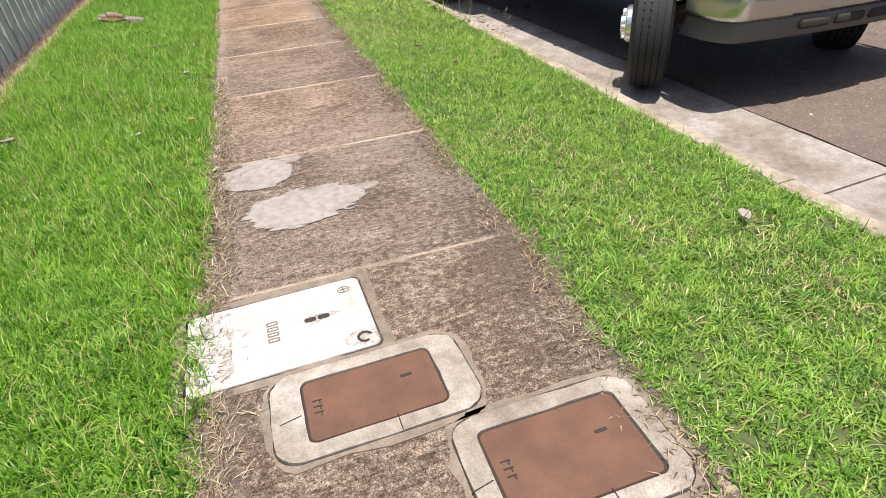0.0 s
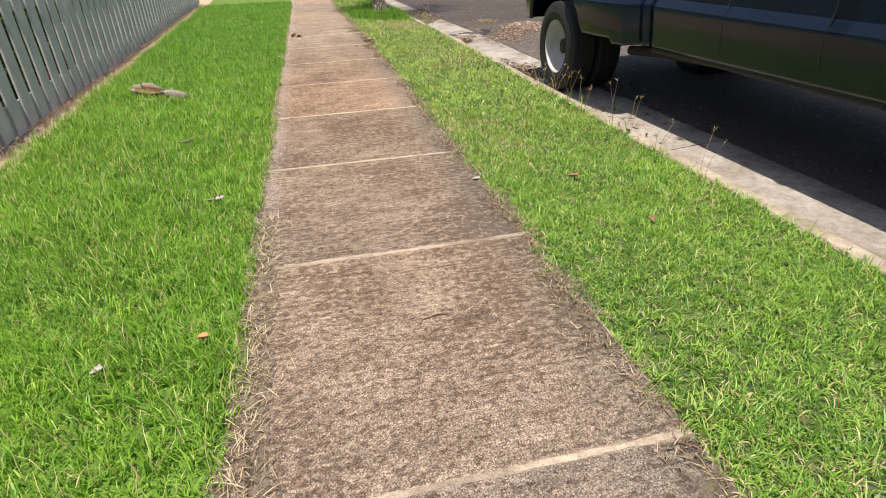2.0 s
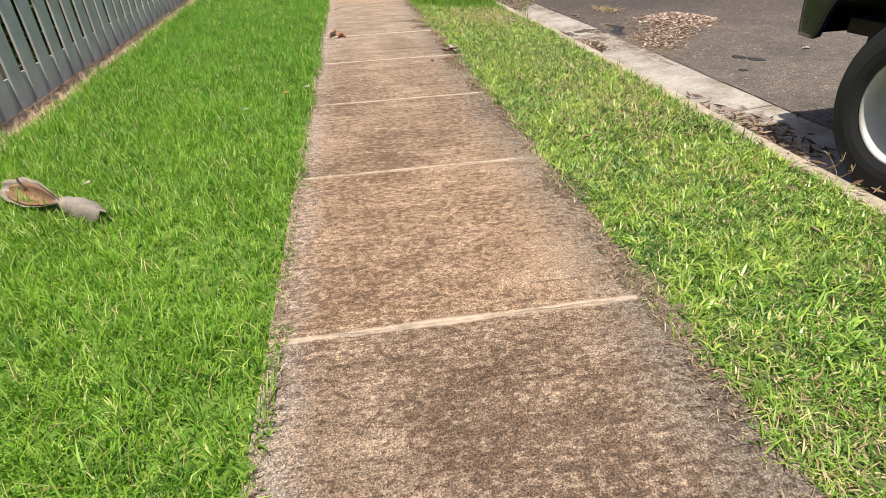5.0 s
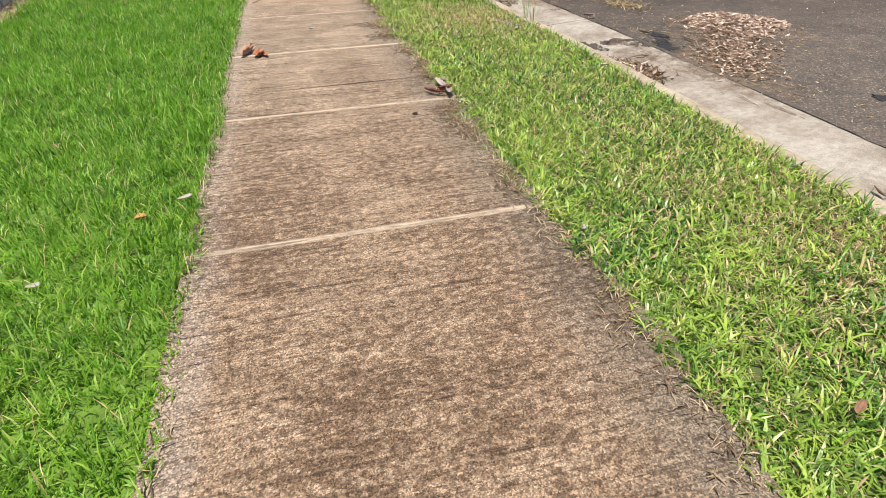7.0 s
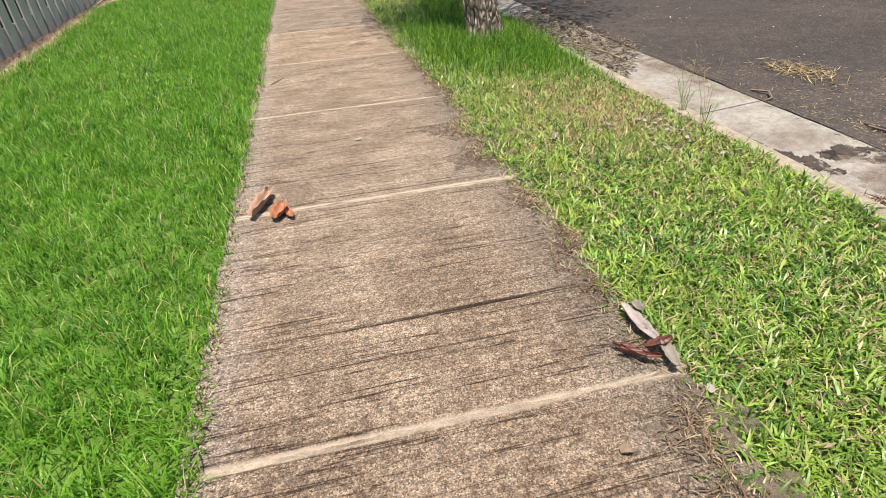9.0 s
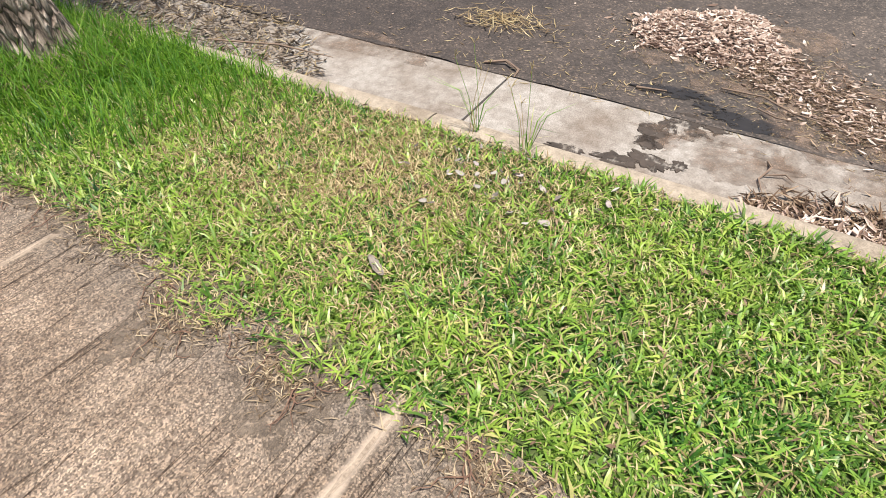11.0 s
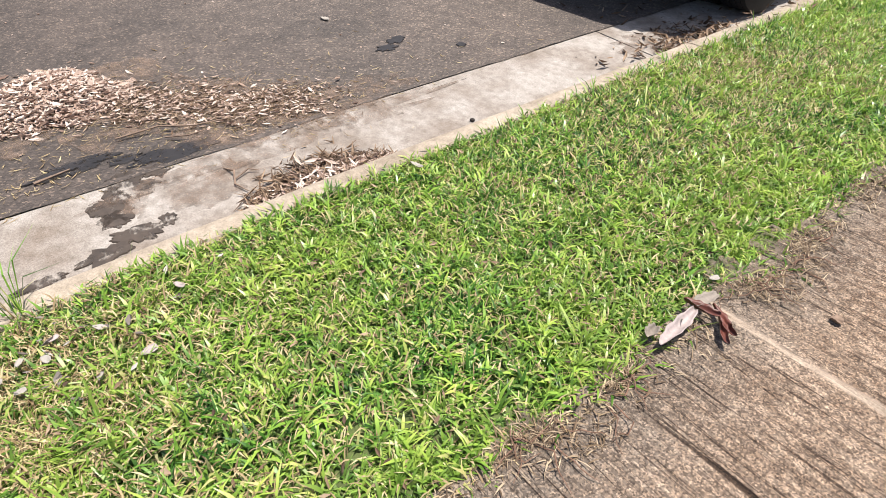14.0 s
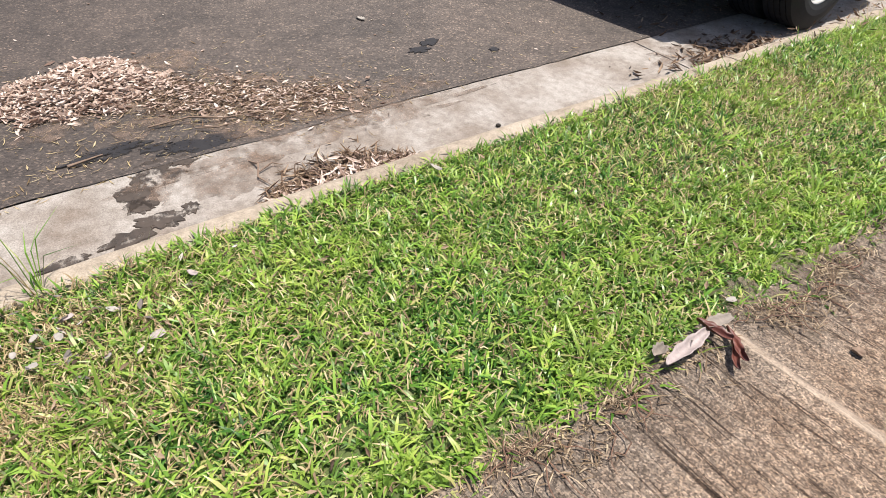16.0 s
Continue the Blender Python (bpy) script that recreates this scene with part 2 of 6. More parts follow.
def concrete_material(name, c, stain, amount=0.5, grain_amount=0.5):
    m, n, l, b = mat(name)
    v = position(n, l)
    big = noise_tex(n, l, v, 2.6, 6, 0.6)
    grain = noise_tex(n, l, v, 150, 4, 0.7)
    mid = noise_tex(n, l, v, 22, 5)
    col = mixc(n, l, ramp(n, l, big, ((0.38, (0, 0, 0)), (0.66, (amount, amount, amount)))), c, stain)
    col = mixc(n, l, grain_amount, col, ramp(n, l, grain, ((0.3, (0.55, 0.53, 0.5)), (0.62, (1.15, 1.15, 1.15)))), "MULTIPLY")
    col = mixc(n, l, 0.6, col, ramp(n, l, mid, ((0.35, (0.68, 0.65, 0.62)), (0.6, (1.12, 1.12, 1.12)))), "MULTIPLY")
    speck = n.new("ShaderNodeTexVoronoi")
    speck.inputs["Scale"].default_value = 60
    l.new(v, speck.inputs["Vector"])
    col = mixc(n, l, grain_amount * 0.7, col, ramp(n, l, speck.outputs["Distance"], ((0.05, (0.45, 0.42, 0.4)), (0.16, (1, 1, 1)))), "MULTIPLY")
    l.new(col, b.inputs["Base Color"])
    b.inputs["Roughness"].default_value = 0.9
    bump(n, l, grain, 0.6, 0.004, b)
    return m


def bark_material():
    m, n, l, b = mat("pale_bark")
    v = position(n, l, (1, 1, 0.22))
    plates = noise_tex(n, l, v, 26, 6, 0.65)
    fine = noise_tex(n, l, position(n, l), 90, 4)
    col = ramp(n, l, plates, ((0.34, (0.09, 0.068, 0.052)), (0.46, (0.31, 0.25, 0.205)), (0.62, (0.50, 0.43, 0.365))))
    col = mixc(n, l, 0.5, col, ramp(n, l, fine, ((0.3, (0.6, 0.6, 0.6)), (0.7, (1.15, 1.15, 1.15)))), "MULTIPLY")
    crack = n.new("ShaderNodeTexVoronoi")
    crack.feature = "DISTANCE_TO_EDGE"
    crack.inputs["Scale"].default_value = 24
    warp = mixc(n, l, 0.06, position(n, l, (1, 1, 0.35)), noise_tex(n, l, v, 18, 3))
    l.new(warp, crack.inputs["Vector"])
    col = mixc(n, l, 0.9, col, ramp(n, l, crack.outputs["Distance"], ((0.0, (0.16, 0.13, 0.11)), (0.09, (0.55, 0.5, 0.46)), (0.22, (1.25, 1.22, 1.18)))), "MULTIPLY")
    l.new(col, b.inputs["Base Color"])
    b.inputs["Roughness"].default_value = 0.95
    nb = bump(n, l, plates, 0.8, 0.02, None)
    bump(n, l, crack.outputs["Distance"], 1.0, 0.04, b, nb)
    return m


M_PATH = footpath_material()
M_MORTAR = concrete_material("pale_joint_mortar", (0.42, 0.34, 0.26), (0.15, 0.115, 0.085), 0.95, 0.85)
M_PATCH = concrete_material("smooth_repair_cement", (0.285, 0.258, 0.236), (0.225, 0.195, 0.170), 0.6, 0.12)


def feathered(m, reach, spread):
    """Lets a thin skin of cement break up towards its rim."""
    n, l = m.node_tree.nodes, m.node_tree.links
    tc = n.new("ShaderNodeTexCoord")
    sub = n.new("ShaderNodeVectorMath")
    sub.operation = "SUBTRACT"
    sub.inputs[1].default_value = (0.5, 0.5, 0.5)
    l.new(tc.outputs["Generated"], sub.inputs[0])
    flat = n.new("ShaderNodeVectorMath")
    flat.operation = "MULTIPLY"
    flat.inputs[1].default_value = (2, 2, 0)
    l.new(sub.outputs[0], flat.inputs[0])
    ln = n.new("ShaderNodeVectorMath")
    ln.operation = "LENGTH"
    l.new(flat.outputs[0], ln.inputs[0])
    add = n.new("ShaderNodeMath")
    add.operation = "MULTIPLY_ADD"
    l.new(noise_tex(n, l, position(n, l, (5, 13, 1)), 1.0, 7, 0.62), add.inputs[0])
    add.inputs[1].default_value = spread
    l.new(ln.outputs["Value"], add.inputs[2])
    half = n.new("ShaderNodeMath")
    half.operation = "MULTIPLY"
    half.inputs[1].default_value = 0.5
    l.new(add.outputs[0], half.inputs[0])
    hole = ramp(n, l, half.outputs[0], ((reach / 2 - 0.012, (1, 1, 1)), (reach / 2 + 0.012, (0, 0, 0))))
    mx = n.new("ShaderNodeMixShader")
    tr = n.new("ShaderNodeBsdfTransparent")
    l.new(hole, mx.inputs[0])
    l.new(tr.outputs[0], mx.inputs[1])
    l.new(n["Principled BSDF"].outputs[0], mx.inputs[2])
    l.new(mx.outputs[0], n["Material Output"].inputs["Surface"])
    return m


feathered(M_PATCH, 1.16, 0.85)
M_SMEAR = feathered(concrete_material("thin_cement_smear", (0.27, 0.235, 0.205), (0.215, 0.180, 0.150), 0.6, 0.4), 0.98, 1.1)
M_BED = concrete_material("crumbling_bed", (0.25, 0.205, 0.16), (0.14, 0.11, 0.085), 0.7, 0.6)
M_KERB = concrete_material("kerb_concrete", (0.38, 0.325, 0.255), (0.19, 0.15, 0.108), 0.75, 0.75)
M_GUTTER = concrete_material("gutter_concrete", (0.34, 0.315, 0.285), (0.165, 0.128, 0.098), 0.85, 0.85)
M_COLLAR = concrete_material("cream_collar_concrete", (0.38, 0.35, 0.305), (0.185, 0.145, 0.112), 0.85, 0.6)
M_WHITE = concrete_material("white_cover_concrete", (0.56, 0.55, 0.54), (0.36, 0.32, 0.28), 0.65, 0.4)
M_BROWN = plain("rust_brown_iron", (0.115, 0.055, 0.033), 0.8, 0.0, 0.3, 9, 0.002, 160)
M_DARK = plain("dark_gap", (0.03, 0.024, 0.02), 0.9, vary=0.3)
M_EMBOSS = plain("embossed_grey", (0.16, 0.145, 0.13), 0.8, vary=0.2)
M_ASPHALT = asphalt_material()
M_WET = plain("wet_asphalt", (0.016, 0.014, 0.014), 0.62, 0.0, 0.3, 30, 0.002, 120)


def film_material(name, c, rough, scale, cut, soft=0.045, most=0.92):
    """A thin damp or dirty film, broken up towards its rims."""
    m, n, l, s = mat(name)
    v = position(n, l)
    big = noise_tex(n, l, v, 14, 5)
    l.new(ramp(n, l, big, ((0.3, tuple(q * 0.6 for q in c)), (0.7, tuple(q * 1.5 for q in c)))), s.inputs["Base Color"])
    s.inputs["Roughness"].default_value = rough
    hole = ramp(n, l, noise_tex(n, l, v, scale, 6, 0.7), ((cut - soft, (0, 0, 0)), (cut + soft, (most, most, most))))
    mx = n.new("ShaderNodeMixShader")
    tr = n.new("ShaderNodeBsdfTransparent")
    l.new(hole, mx.inputs[0])
    l.new(tr.outputs[0], mx.inputs[1])
    l.new(s.outputs[0], mx.inputs[2])
    l.new(mx.outputs[0], n["Material Output"].inputs["Surface"])
    return m


M_WETFILM = film_material("damp_asphalt_film", (0.016, 0.014, 0.014), 0.6, 16, 0.42)
M_STAINFILM = film_material("dark_gutter_film", (0.050, 0.037, 0.028), 0.75, 13, 0.46)
M_RUSTFILM = film_material("brown_dirt_film", (0.20, 0.155, 0.115), 0.9, 45, 0.56, 0.13, 0.6)
M_DIRTFILM = film_material("brown_road_dirt", (0.185, 0.132, 0.098), 0.95, 9, 0.52, 0.12, 0.55)
M_SOILFILM = film_material("edge_soil", (0.135, 0.105, 0.078), 0.95, 30, 0.50, 0.10, 0.75)
M_SOIL = plain("turf_soil", (0.066, 0.088, 0.024), 0.95, 0.0, 0.5, 7, 0.006, 60)
M_LAWNSOIL = plain("lawn_thatch", (0.085, 0.150, 0.018), 0.95, 0.0, 0.4, 7, 0.006, 60)
M_DRYSOIL = plain("dry_red_soil", (0.42, 0.285, 0.20), 0.95, 0.0, 0.35, 9, 0.006, 70)
M_YARD = plain("garden_soil", (0.070, 0.052, 0.036), 0.95, 0.0, 0.45, 6, 0.006, 60)
M_BACK = plain("distant_turf", (0.08, 0.12, 0.03), 0.95, 0.0, 0.4, 0.3, 0.0, 8)
M_GRASS_L = leafy("lawn_blades", ((0.0, (0.056, 0.160, 0.014)), (0.5, (0.168, 0.358, 0.030)), (0.85, (0.310, 0.490, 0.055)), (1.0, (0.50, 0.54, 0.19))), 0.5, 0.42, (0.235, 0.44, 0.04), 0.4, 0.55)
M_GRASS_R = leafy("verge_blades", ((0.0, (0.022, 0.076, 0.014)), (0.30, (0.080, 0.210, 0.028)), (0.66, (0.255, 0.430, 0.060)), (0.88, (0.42, 0.50, 0.13)), (1.0, (0.55, 0.43, 0.26))), 0.40, 0.32, (0.31, 0.44, 0.068), 0.44)
M_GRASS_F = leafy("fine_verge_blades", ((0.0, (0.050, 0.135, 0.018)), (0.4, (0.155, 0.320, 0.040)), (0.8, (0.310, 0.490, 0.075)), (1.0, (0.50, 0.54, 0.21))), 0.45, 0.38, (0.26, 0.44, 0.06), 0.36, 0.65)
M_GRASS_D = leafy("deep_lawn_blades", ((0.0, (0.045, 0.145, 0.013)), (0.5, (0.130, 0.325, 0.025)), (0.88, (0.245, 0.445, 0.045)), (1.0, (0.40, 0.49, 0.13))), 0.5, 0.42, (0.17, 0.375, 0.028), 0.38, 0.6)
M_GRASS_B = leafy("broad_pale_blades", ((0.0, (0.12, 0.29, 0.03)), (0.5, (0.29, 0.47, 0.06)), (0.88, (0.46, 0.55, 0.12)), (1.0, (0.60, 0.48, 0.25))), 0.35, 0.3, (0.33, 0.46, 0.07), 0.5, 0.5)
# greens darkened so the colour itself carries the tree crown's shade
M_GRASS_T = leafy("shade_tinted_long_blades", ((0.0, (0.040, 0.125, 0.010)), (0.5, (0.110, 0.260, 0.018)), (1.0, (0.230, 0.380, 0.040))), 0.55, 0.4)
M_STRAW = leafy("straw_blades", ((0.0, (0.20, 0.13, 0.06)), (0.5, (0.42, 0.32, 0.16)), (1.0, (0.62, 0.52, 0.30))), 0.7, 0.2)
M_DRYEDGE = leafy("pale_edge_straw", ((0.0, (0.12, 0.085, 0.05)), (0.5, (0.30, 0.235, 0.145)), (1.0, (0.56, 0.48, 0.33))), 0.75, 0.1)
M_DEADTAN = leafy("pinkish_dead_grass", ((0.0, (0.36, 0.25, 0.165)), (0.5, (0.58, 0.44, 0.32)), (1.0, (0.74, 0.62, 0.48))), 0.8, 0.15)
M_FARWALL = plain("dark_blocking_wall", (0.075, 0.065, 0.052), 0.9, 0.0, 0.35, 3)
M_THATCH = leafy("brown_thatch", ((0.0, (0.15, 0.10, 0.055)), (0.5, (0.36, 0.27, 0.145)), (1.0, (0.58, 0.49, 0.29))), 0.7, 0.15)
M_CLIP = leafy("dead_clippings", ((0.0, (0.07, 0.045, 0.028)), (0.5, (0.20, 0.14, 0.085)), (1.0, (0.46, 0.37, 0.25))), 0.8, 0.1)
M_CHIP = leafy("pale_dead_leaves", ((0.0, (0.16, 0.10, 0.076)), (0.3, (0.36, 0.26, 0.20)), (0.7, (0.57, 0.45, 0.375)), (1.0, (0.74, 0.65, 0.57))), 0.65, 0.1)
M_BRCHIP = leafy("brown_litter", ((0.0, (0.05, 0.032, 0.022)), (0.5, (0.15, 0.095, 0.06)), (1.0, (0.38, 0.28, 0.19))), 0.75, 0.1)
M_GREYBROWN = leafy("grey_brown_litter", ((0.0, (0.055, 0.042, 0.032)), (0.5, (0.16, 0.125, 0.092)), (1.0, (0.36, 0.30, 0.235))), 0.75, 0.1)
M_FENCE = plain("grey_painted_timber", (0.52, 0.495, 0.50), 0.6, 0.0, 0.16, 5, 0.0015, 60)
M_RAIL = plain("grey_painted_rail", (0.40, 0.385, 0.385), 0.65, 0.0, 0.16, 5, 0.0015, 60)
M_BARK = bark_material()
M_LEAF = leafy("tree_leaves", ((0.0, (0.03, 0.08, 0.015)), (1.0, (0.09, 0.17, 0.03))), 0.45, 0.3)
M_SHEATH = plain("weathered_palm_sheath", (0.21, 0.180, 0.150), 0.8, 0.0, 0.4, 16, 0.003, 70)
M_SHEATH_IN = plain("palm_sheath_inside", (0.19, 0.105, 0.062), 0.75, 0.0, 0.4, 20, 0.003, 80)
M_RUNNER = plain("red_brown_runner", (0.17, 0.095, 0.062), 0.8, 0.0, 0.4, 30)
M_GREYBITS = leafy("grey_bark_bits", ((0.0, (0.10, 0.08, 0.07)), (0.5, (0.25, 0.22, 0.195)), (1.0, (0.52, 0.48, 0.44))), 0.7, 0.1)
M_ORANGE = plain("orange_brown_leaf", (0.33, 0.135, 0.068), 0.55, 0.0, 0.4, 25, 0.001, 120)
M_TANLEAF = plain("pinkish_tan_leaf", (0.36, 0.22, 0.155), 0.6, 0.0, 0.35, 25, 0.001, 120)
M_REDLEAF = plain("red_brown_leaf", (0.10, 0.030, 0.020), 0.5, 0.0, 0.4, 25, 0.001, 120)
M_GREYLEAF = plain("grey_mauve_leaf", (0.31, 0.26, 0.245), 0.6, 0.0, 0.3, 25, 0.001, 120)
M_PALE = plain("pale_fragment", (0.30, 0.275, 0.24), 0.7, 0.0, 0.2, 30)
M_TWIG = plain("grey_brown_twig", (0.20, 0.14, 0.10), 0.85, 0.0, 0.35, 40)
M_YLEAF = plain("tan_leaf", (0.40, 0.185, 0.05), 0.6, 0.0, 0.3, 40)

M_PAINT = plain("dark_blue_green_paint", (0.0034, 0.0080, 0.0190), 0.16, 0.0, 0.2, 3, 0.0, 40)
M_PAINT.node_tree.nodes["Principled BSDF"].inputs["Specular IOR Level"].default_value = 0.50
M_CHROME = plain("dull_chrome", (0.52, 0.52, 0.505), 0.22, 1.0, 0.05, 5)
M_GREYPL = plain("grey_plastic", (0.085, 0.082, 0.083), 0.5, 0.0, 0.1, 9)
M_BLACK = plain("black_plastic", (0.015, 0.015, 0.016), 0.6, 0.0, 0.2, 9)
M_TYRE = plain("tyre_rubber", (0.012, 0.012, 0.0125), 0.75, 0.0, 0.3, 14, 0.002, 80, local=True)
M_RIM = plain("silver_painted_steel", (0.46, 0.45, 0.43), 0.6, 0.35, 0.15, 9, local=True)
M_HUB = plain("bright_hub_metal", (0.80, 0.78, 0.74), 0.25, 0.9, 0.1, 20, local=True)
M_GLASS = plain("dark_tinted_glass", (0.010, 0.012, 0.014), 0.05, 0.0, 0.05)
M_AMBER = plain("amber_lens", (0.80, 0.36, 0.04), 0.25, 0.0, 0.1)
M_REDLENS = plain("red_lens", (0.35, 0.02, 0.015), 0.2, 0.0, 0.1)
M_UNDER = plain("rusty_chassis", (0.035, 0.028, 0.024), 0.85, 0.0, 0.4, 12)
M_HOUSE = plain("cream_house_wall", (0.30, 0.275, 0.235), 0.85, 0.0, 0.1, 2)
M_GREENBIN = plain("green_plastic", (0.02, 0.20, 0.06), 0.4, 0.0, 0.1)


# ---- mesh tools ----
def mesh_of(name, verts, faces, material, smooth=False):
    me = bpy.data.meshes.new(name)
    me.from_pydata([tuple(v) for v in verts], [], faces)
    me.materials.append(material)
    if smooth:
        me.polygons.foreach_set("use_smooth", [True] * len(me.polygons))
    me.update()
    return me


def part(name, bm, material, parent=None, label="", smooth=False):
    """Links a bmesh as one mesh object, under a thing or a part."""
    me = bpy.data.meshes.new(name)
    bmesh.ops.recalc_face_normals(bm, faces=bm.faces)
    bm.to_mesh(me)
    bm.free()
    me.materials.append(material)
    if smooth:
        me.polygons.foreach_set("use_smooth", [True] * len(me.polygons))
    ob = new(name, me)
    ob.parent = parent
    if label:
        tagged(ob, label)
    return ob


def empty(name, m, label, category, group="", kind=""):
    ob = new(name)
    ob.matrix_world = m
    ob.empty_display_size = 0.1
    return tagged(ob, label, category, group, kind)


def box(bm, c, s, m=None, bevel=0.0, cuts=1):
    r = bmesh.ops.create_cube(bm, size=1.0, matrix=(m or Matrix()) @ Matrix.Translation(c) @ Matrix.Diagonal((*s, 1)))
    if bevel:
        edges = list({e for v in r["verts"] for e in v.link_edges})
        bmesh.ops.bevel(bm, geom=edges, offset=bevel, segments=cuts, affect="EDGES", profile=0.5)
    return bm


def lathe(profile, n=48, axis="X"):
    """A turned shape round the x axis from rows of (x, radius)."""
    bm = bmesh.new()
    rings = []
    for x, r in profile:
        rings.append([bm.verts.new((x, r * math.cos(2 * math.pi * i / n), r * math.sin(2 * math.pi * i / n))) for i in range(n)])
    for a, b in zip(rings, rings[1:]):
        for i in range(n):
            bm.faces.new((a[i], a[(i + 1) % n], b[(i + 1) % n], b[i]))
    return bm


def tube(bm, pts, radii, n=8):
    """A round limb along points."""
    rings = []
    for i, p in enumerate(pts):
        d = (Vector(pts[min(i + 1, len(pts) - 1)]) - Vector(pts[max(i - 1, 0)])).normalized()
        a = d.orthogonal().normalized()
        if abs(d.z) > 0.7:
            a = (Vector((1, 0, 0)) - d * d.x).normalized()
        c = d.cross(a)
        rings.append([bm.verts.new(Vector(p) + (a * math.cos(2 * math.pi * k / n) + c * math.sin(2 * math.pi * k / n)) * radii[i]) for k in range(n)])
    for a, b in zip(rings, rings[1:]):
        for k in range(n):
            bm.faces.new((a[k], a[(k + 1) % n], b[(k + 1) % n], b[k]))
    bm.faces.new(rings[0][::-1])
    bm.faces.new(rings[-1])
    return bm


def blob(centre, rx, ry, turn=0.0, wob=0.25, freq=2.2, seed=0.0, n=64, thick=0.004, z=0.0):
    """A flat slab with an uneven rounded outline."""
    bm = bmesh.new()
    top, low = [], []
    ct, st = math.cos(turn), math.sin(turn)
    for i in range(n):
        a = 2 * math.pi * i / n
        k = 1 + wob * noise.fractal(Vector((math.cos(a) * freq + seed, math.sin(a) * freq, seed)), 0.9, 2.0, 4)
        u, v = rx * k * math.cos(a), ry * k * math.sin(a)
        x, y = centre[0] + u * ct - v * st, centre[1] + u * st + v * ct
        top.append(bm.verts.new((x, y, z + thick)))
        low.append(bm.verts.new((x + 0.004 * math.cos(a), y + 0.004 * math.sin(a), z - 0.004)))
    bm.faces.new(top)
    for i in range(n):
        bm.faces.new((low[i], low[(i + 1) % n], top[(i + 1) % n], top[i]))
    return bm


def rounded_rect(sx, sy, r, n=6):
    pts = []
    for cx, cy, a0 in ((1, 1, 0), (-1, 1, 90), (-1, -1, 180), (1, -1, 270)):
        for i in range(n + 1):
            a = radians(a0 + 90 * i / n)
            pts.append((cx * (sx / 2 - r) + r * math.cos(a), cy * (sy / 2 - r) + r * math.sin(a)))
    return pts


def ragged(pts, amount, seed):
    """The outline with more points and an uneven line."""
    out = []
    for i, (x, y) in enumerate(pts):
        x1, y1 = pts[(i + 1) % len(pts)]
        for k in range(4):
            f = k / 4
            u, v = x + (x1 - x) * f, y + (y1 - y) * f
            d = amount * (n2(u, v, 14, seed) + 0.6 * n2(u, v, 45, seed + 3))
            r = math.hypot(u, v)
            out.append((u * (1 + d / r), v * (1 + d / r)))
    return out


def slab(bm, outline, z0, z1, chamfer=0.004):
    """A plate with the outline, its upper edge chamfered."""
    n = len(outline)
    low = [bm.verts.new((x, y, z0)) for x, y in outline]
    mid = [bm.verts.new((x, y, z1 - chamfer)) for x, y in outline]
    k = 1 - chamfer * 2.5
    top = [bm.verts.new((x * k, y * k, z1)) for x, y in outline]
    for a, b in ((low, mid), (mid, top)):
        for i in range(n):
            bm.faces.new((a[i], a[(i + 1) % n], b[(i + 1) % n], b[i]))
    bm.faces.new(top)
    return bm


def ring_plate(bm, outer, inner, z0, z1):
    """A flat ring between two outlines of the same number of points."""
    n = len(outer)
    rows = [[bm.verts.new((x, y, z0)) for x, y in outer], [bm.verts.new((x, y, z1)) for x, y in outer],
            [bm.verts.new((x, y, z1)) for x, y in inner], [bm.verts.new((x, y, z0)) for x, y in inner]]
    for a, b in zip(rows, rows[1:]):
        for i in range(n):
            bm.faces.new((a[i], a[(i + 1) % n], b[(i + 1) % n], b[i]))
    return bm


# ---- ground, road, gutter ----
def strip(name, x0, x1, ys, nx, zfun, material, label):
    """A sheet along the street between two lines x0(y), x1(y)."""
    verts, faces = [], []
    for y in ys:
        a, b = x0(y), x1(y)
        for i in range(nx + 1):
            x = a + (b - a) * i / nx
            verts.append((x, y, zfun(x, y)))
    for j in range(len(ys) - 1):
        for i in range(nx):
            p = j * (nx + 1) + i
            faces.append((p, p + 1, p + nx + 2, p + nx + 1))
    ob = new(name, mesh_of(name, verts, faces, material, True))
    return tagged(ob, label, name, kind="structure")


LONG = [-80, -60, -40, -25, -15] + [-10 + 0.5 * i for i in range(70)] + [26, 30, 40, 60, 80]
FINE = [-5 + 0.1 * i for i in range(290)]


def road_z(x, y):
    d = x - gutter_x(y)
    return lift(y) - 0.112 + 0.022 * min(d, 3.4) - 0.022 * max(0.0, d - 3.4) + 0.004 * n2(x, y, 1.3)


strip("road", gutter_x, lambda y: gutter_x(y) + 6.8, LONG, 24, road_z, M_ASPHALT, "worn dark grey asphalt street with crumbs and litter")
# broken edge of the asphalt lapping over the gutter
EDGE = [-3 + 0.04 * i for i in range(500)]
strip("road_edge", lambda y: gutter_x(y) + 0.034 - 0.022 * n2(y, 3, 2.2) - 0.014 * n2(y, 9, 9.0), lambda y: gutter_x(y) + 0.15, EDGE, 3, lambda x, y: road_z(max(x, gutter_x(y)), y) + 0.009 - 0.012 * max(0.0, (x - gutter_x(y) - 0.06) / 0.09), M_ASPHALT, "crumbling edge of the asphalt over the gutter")
strip("verge_far", lambda y: gutter_x(y) + 6.8, lambda y: gutter_x(y) + 60, LONG, 6, lambda x, y: -0.05, M_BACK, "grass beyond the far side of the street")
gs = new("ground", mesh_of("ground", [(-400, -400, -0.3), (400, -400, -0.3), (400, 400, -0.3), (-400, 400, -0.3)], [(0, 1, 2, 3)], M_BACK))
tagged(gs, "open grassy ground reaching the horizon", "ground", kind="structure")
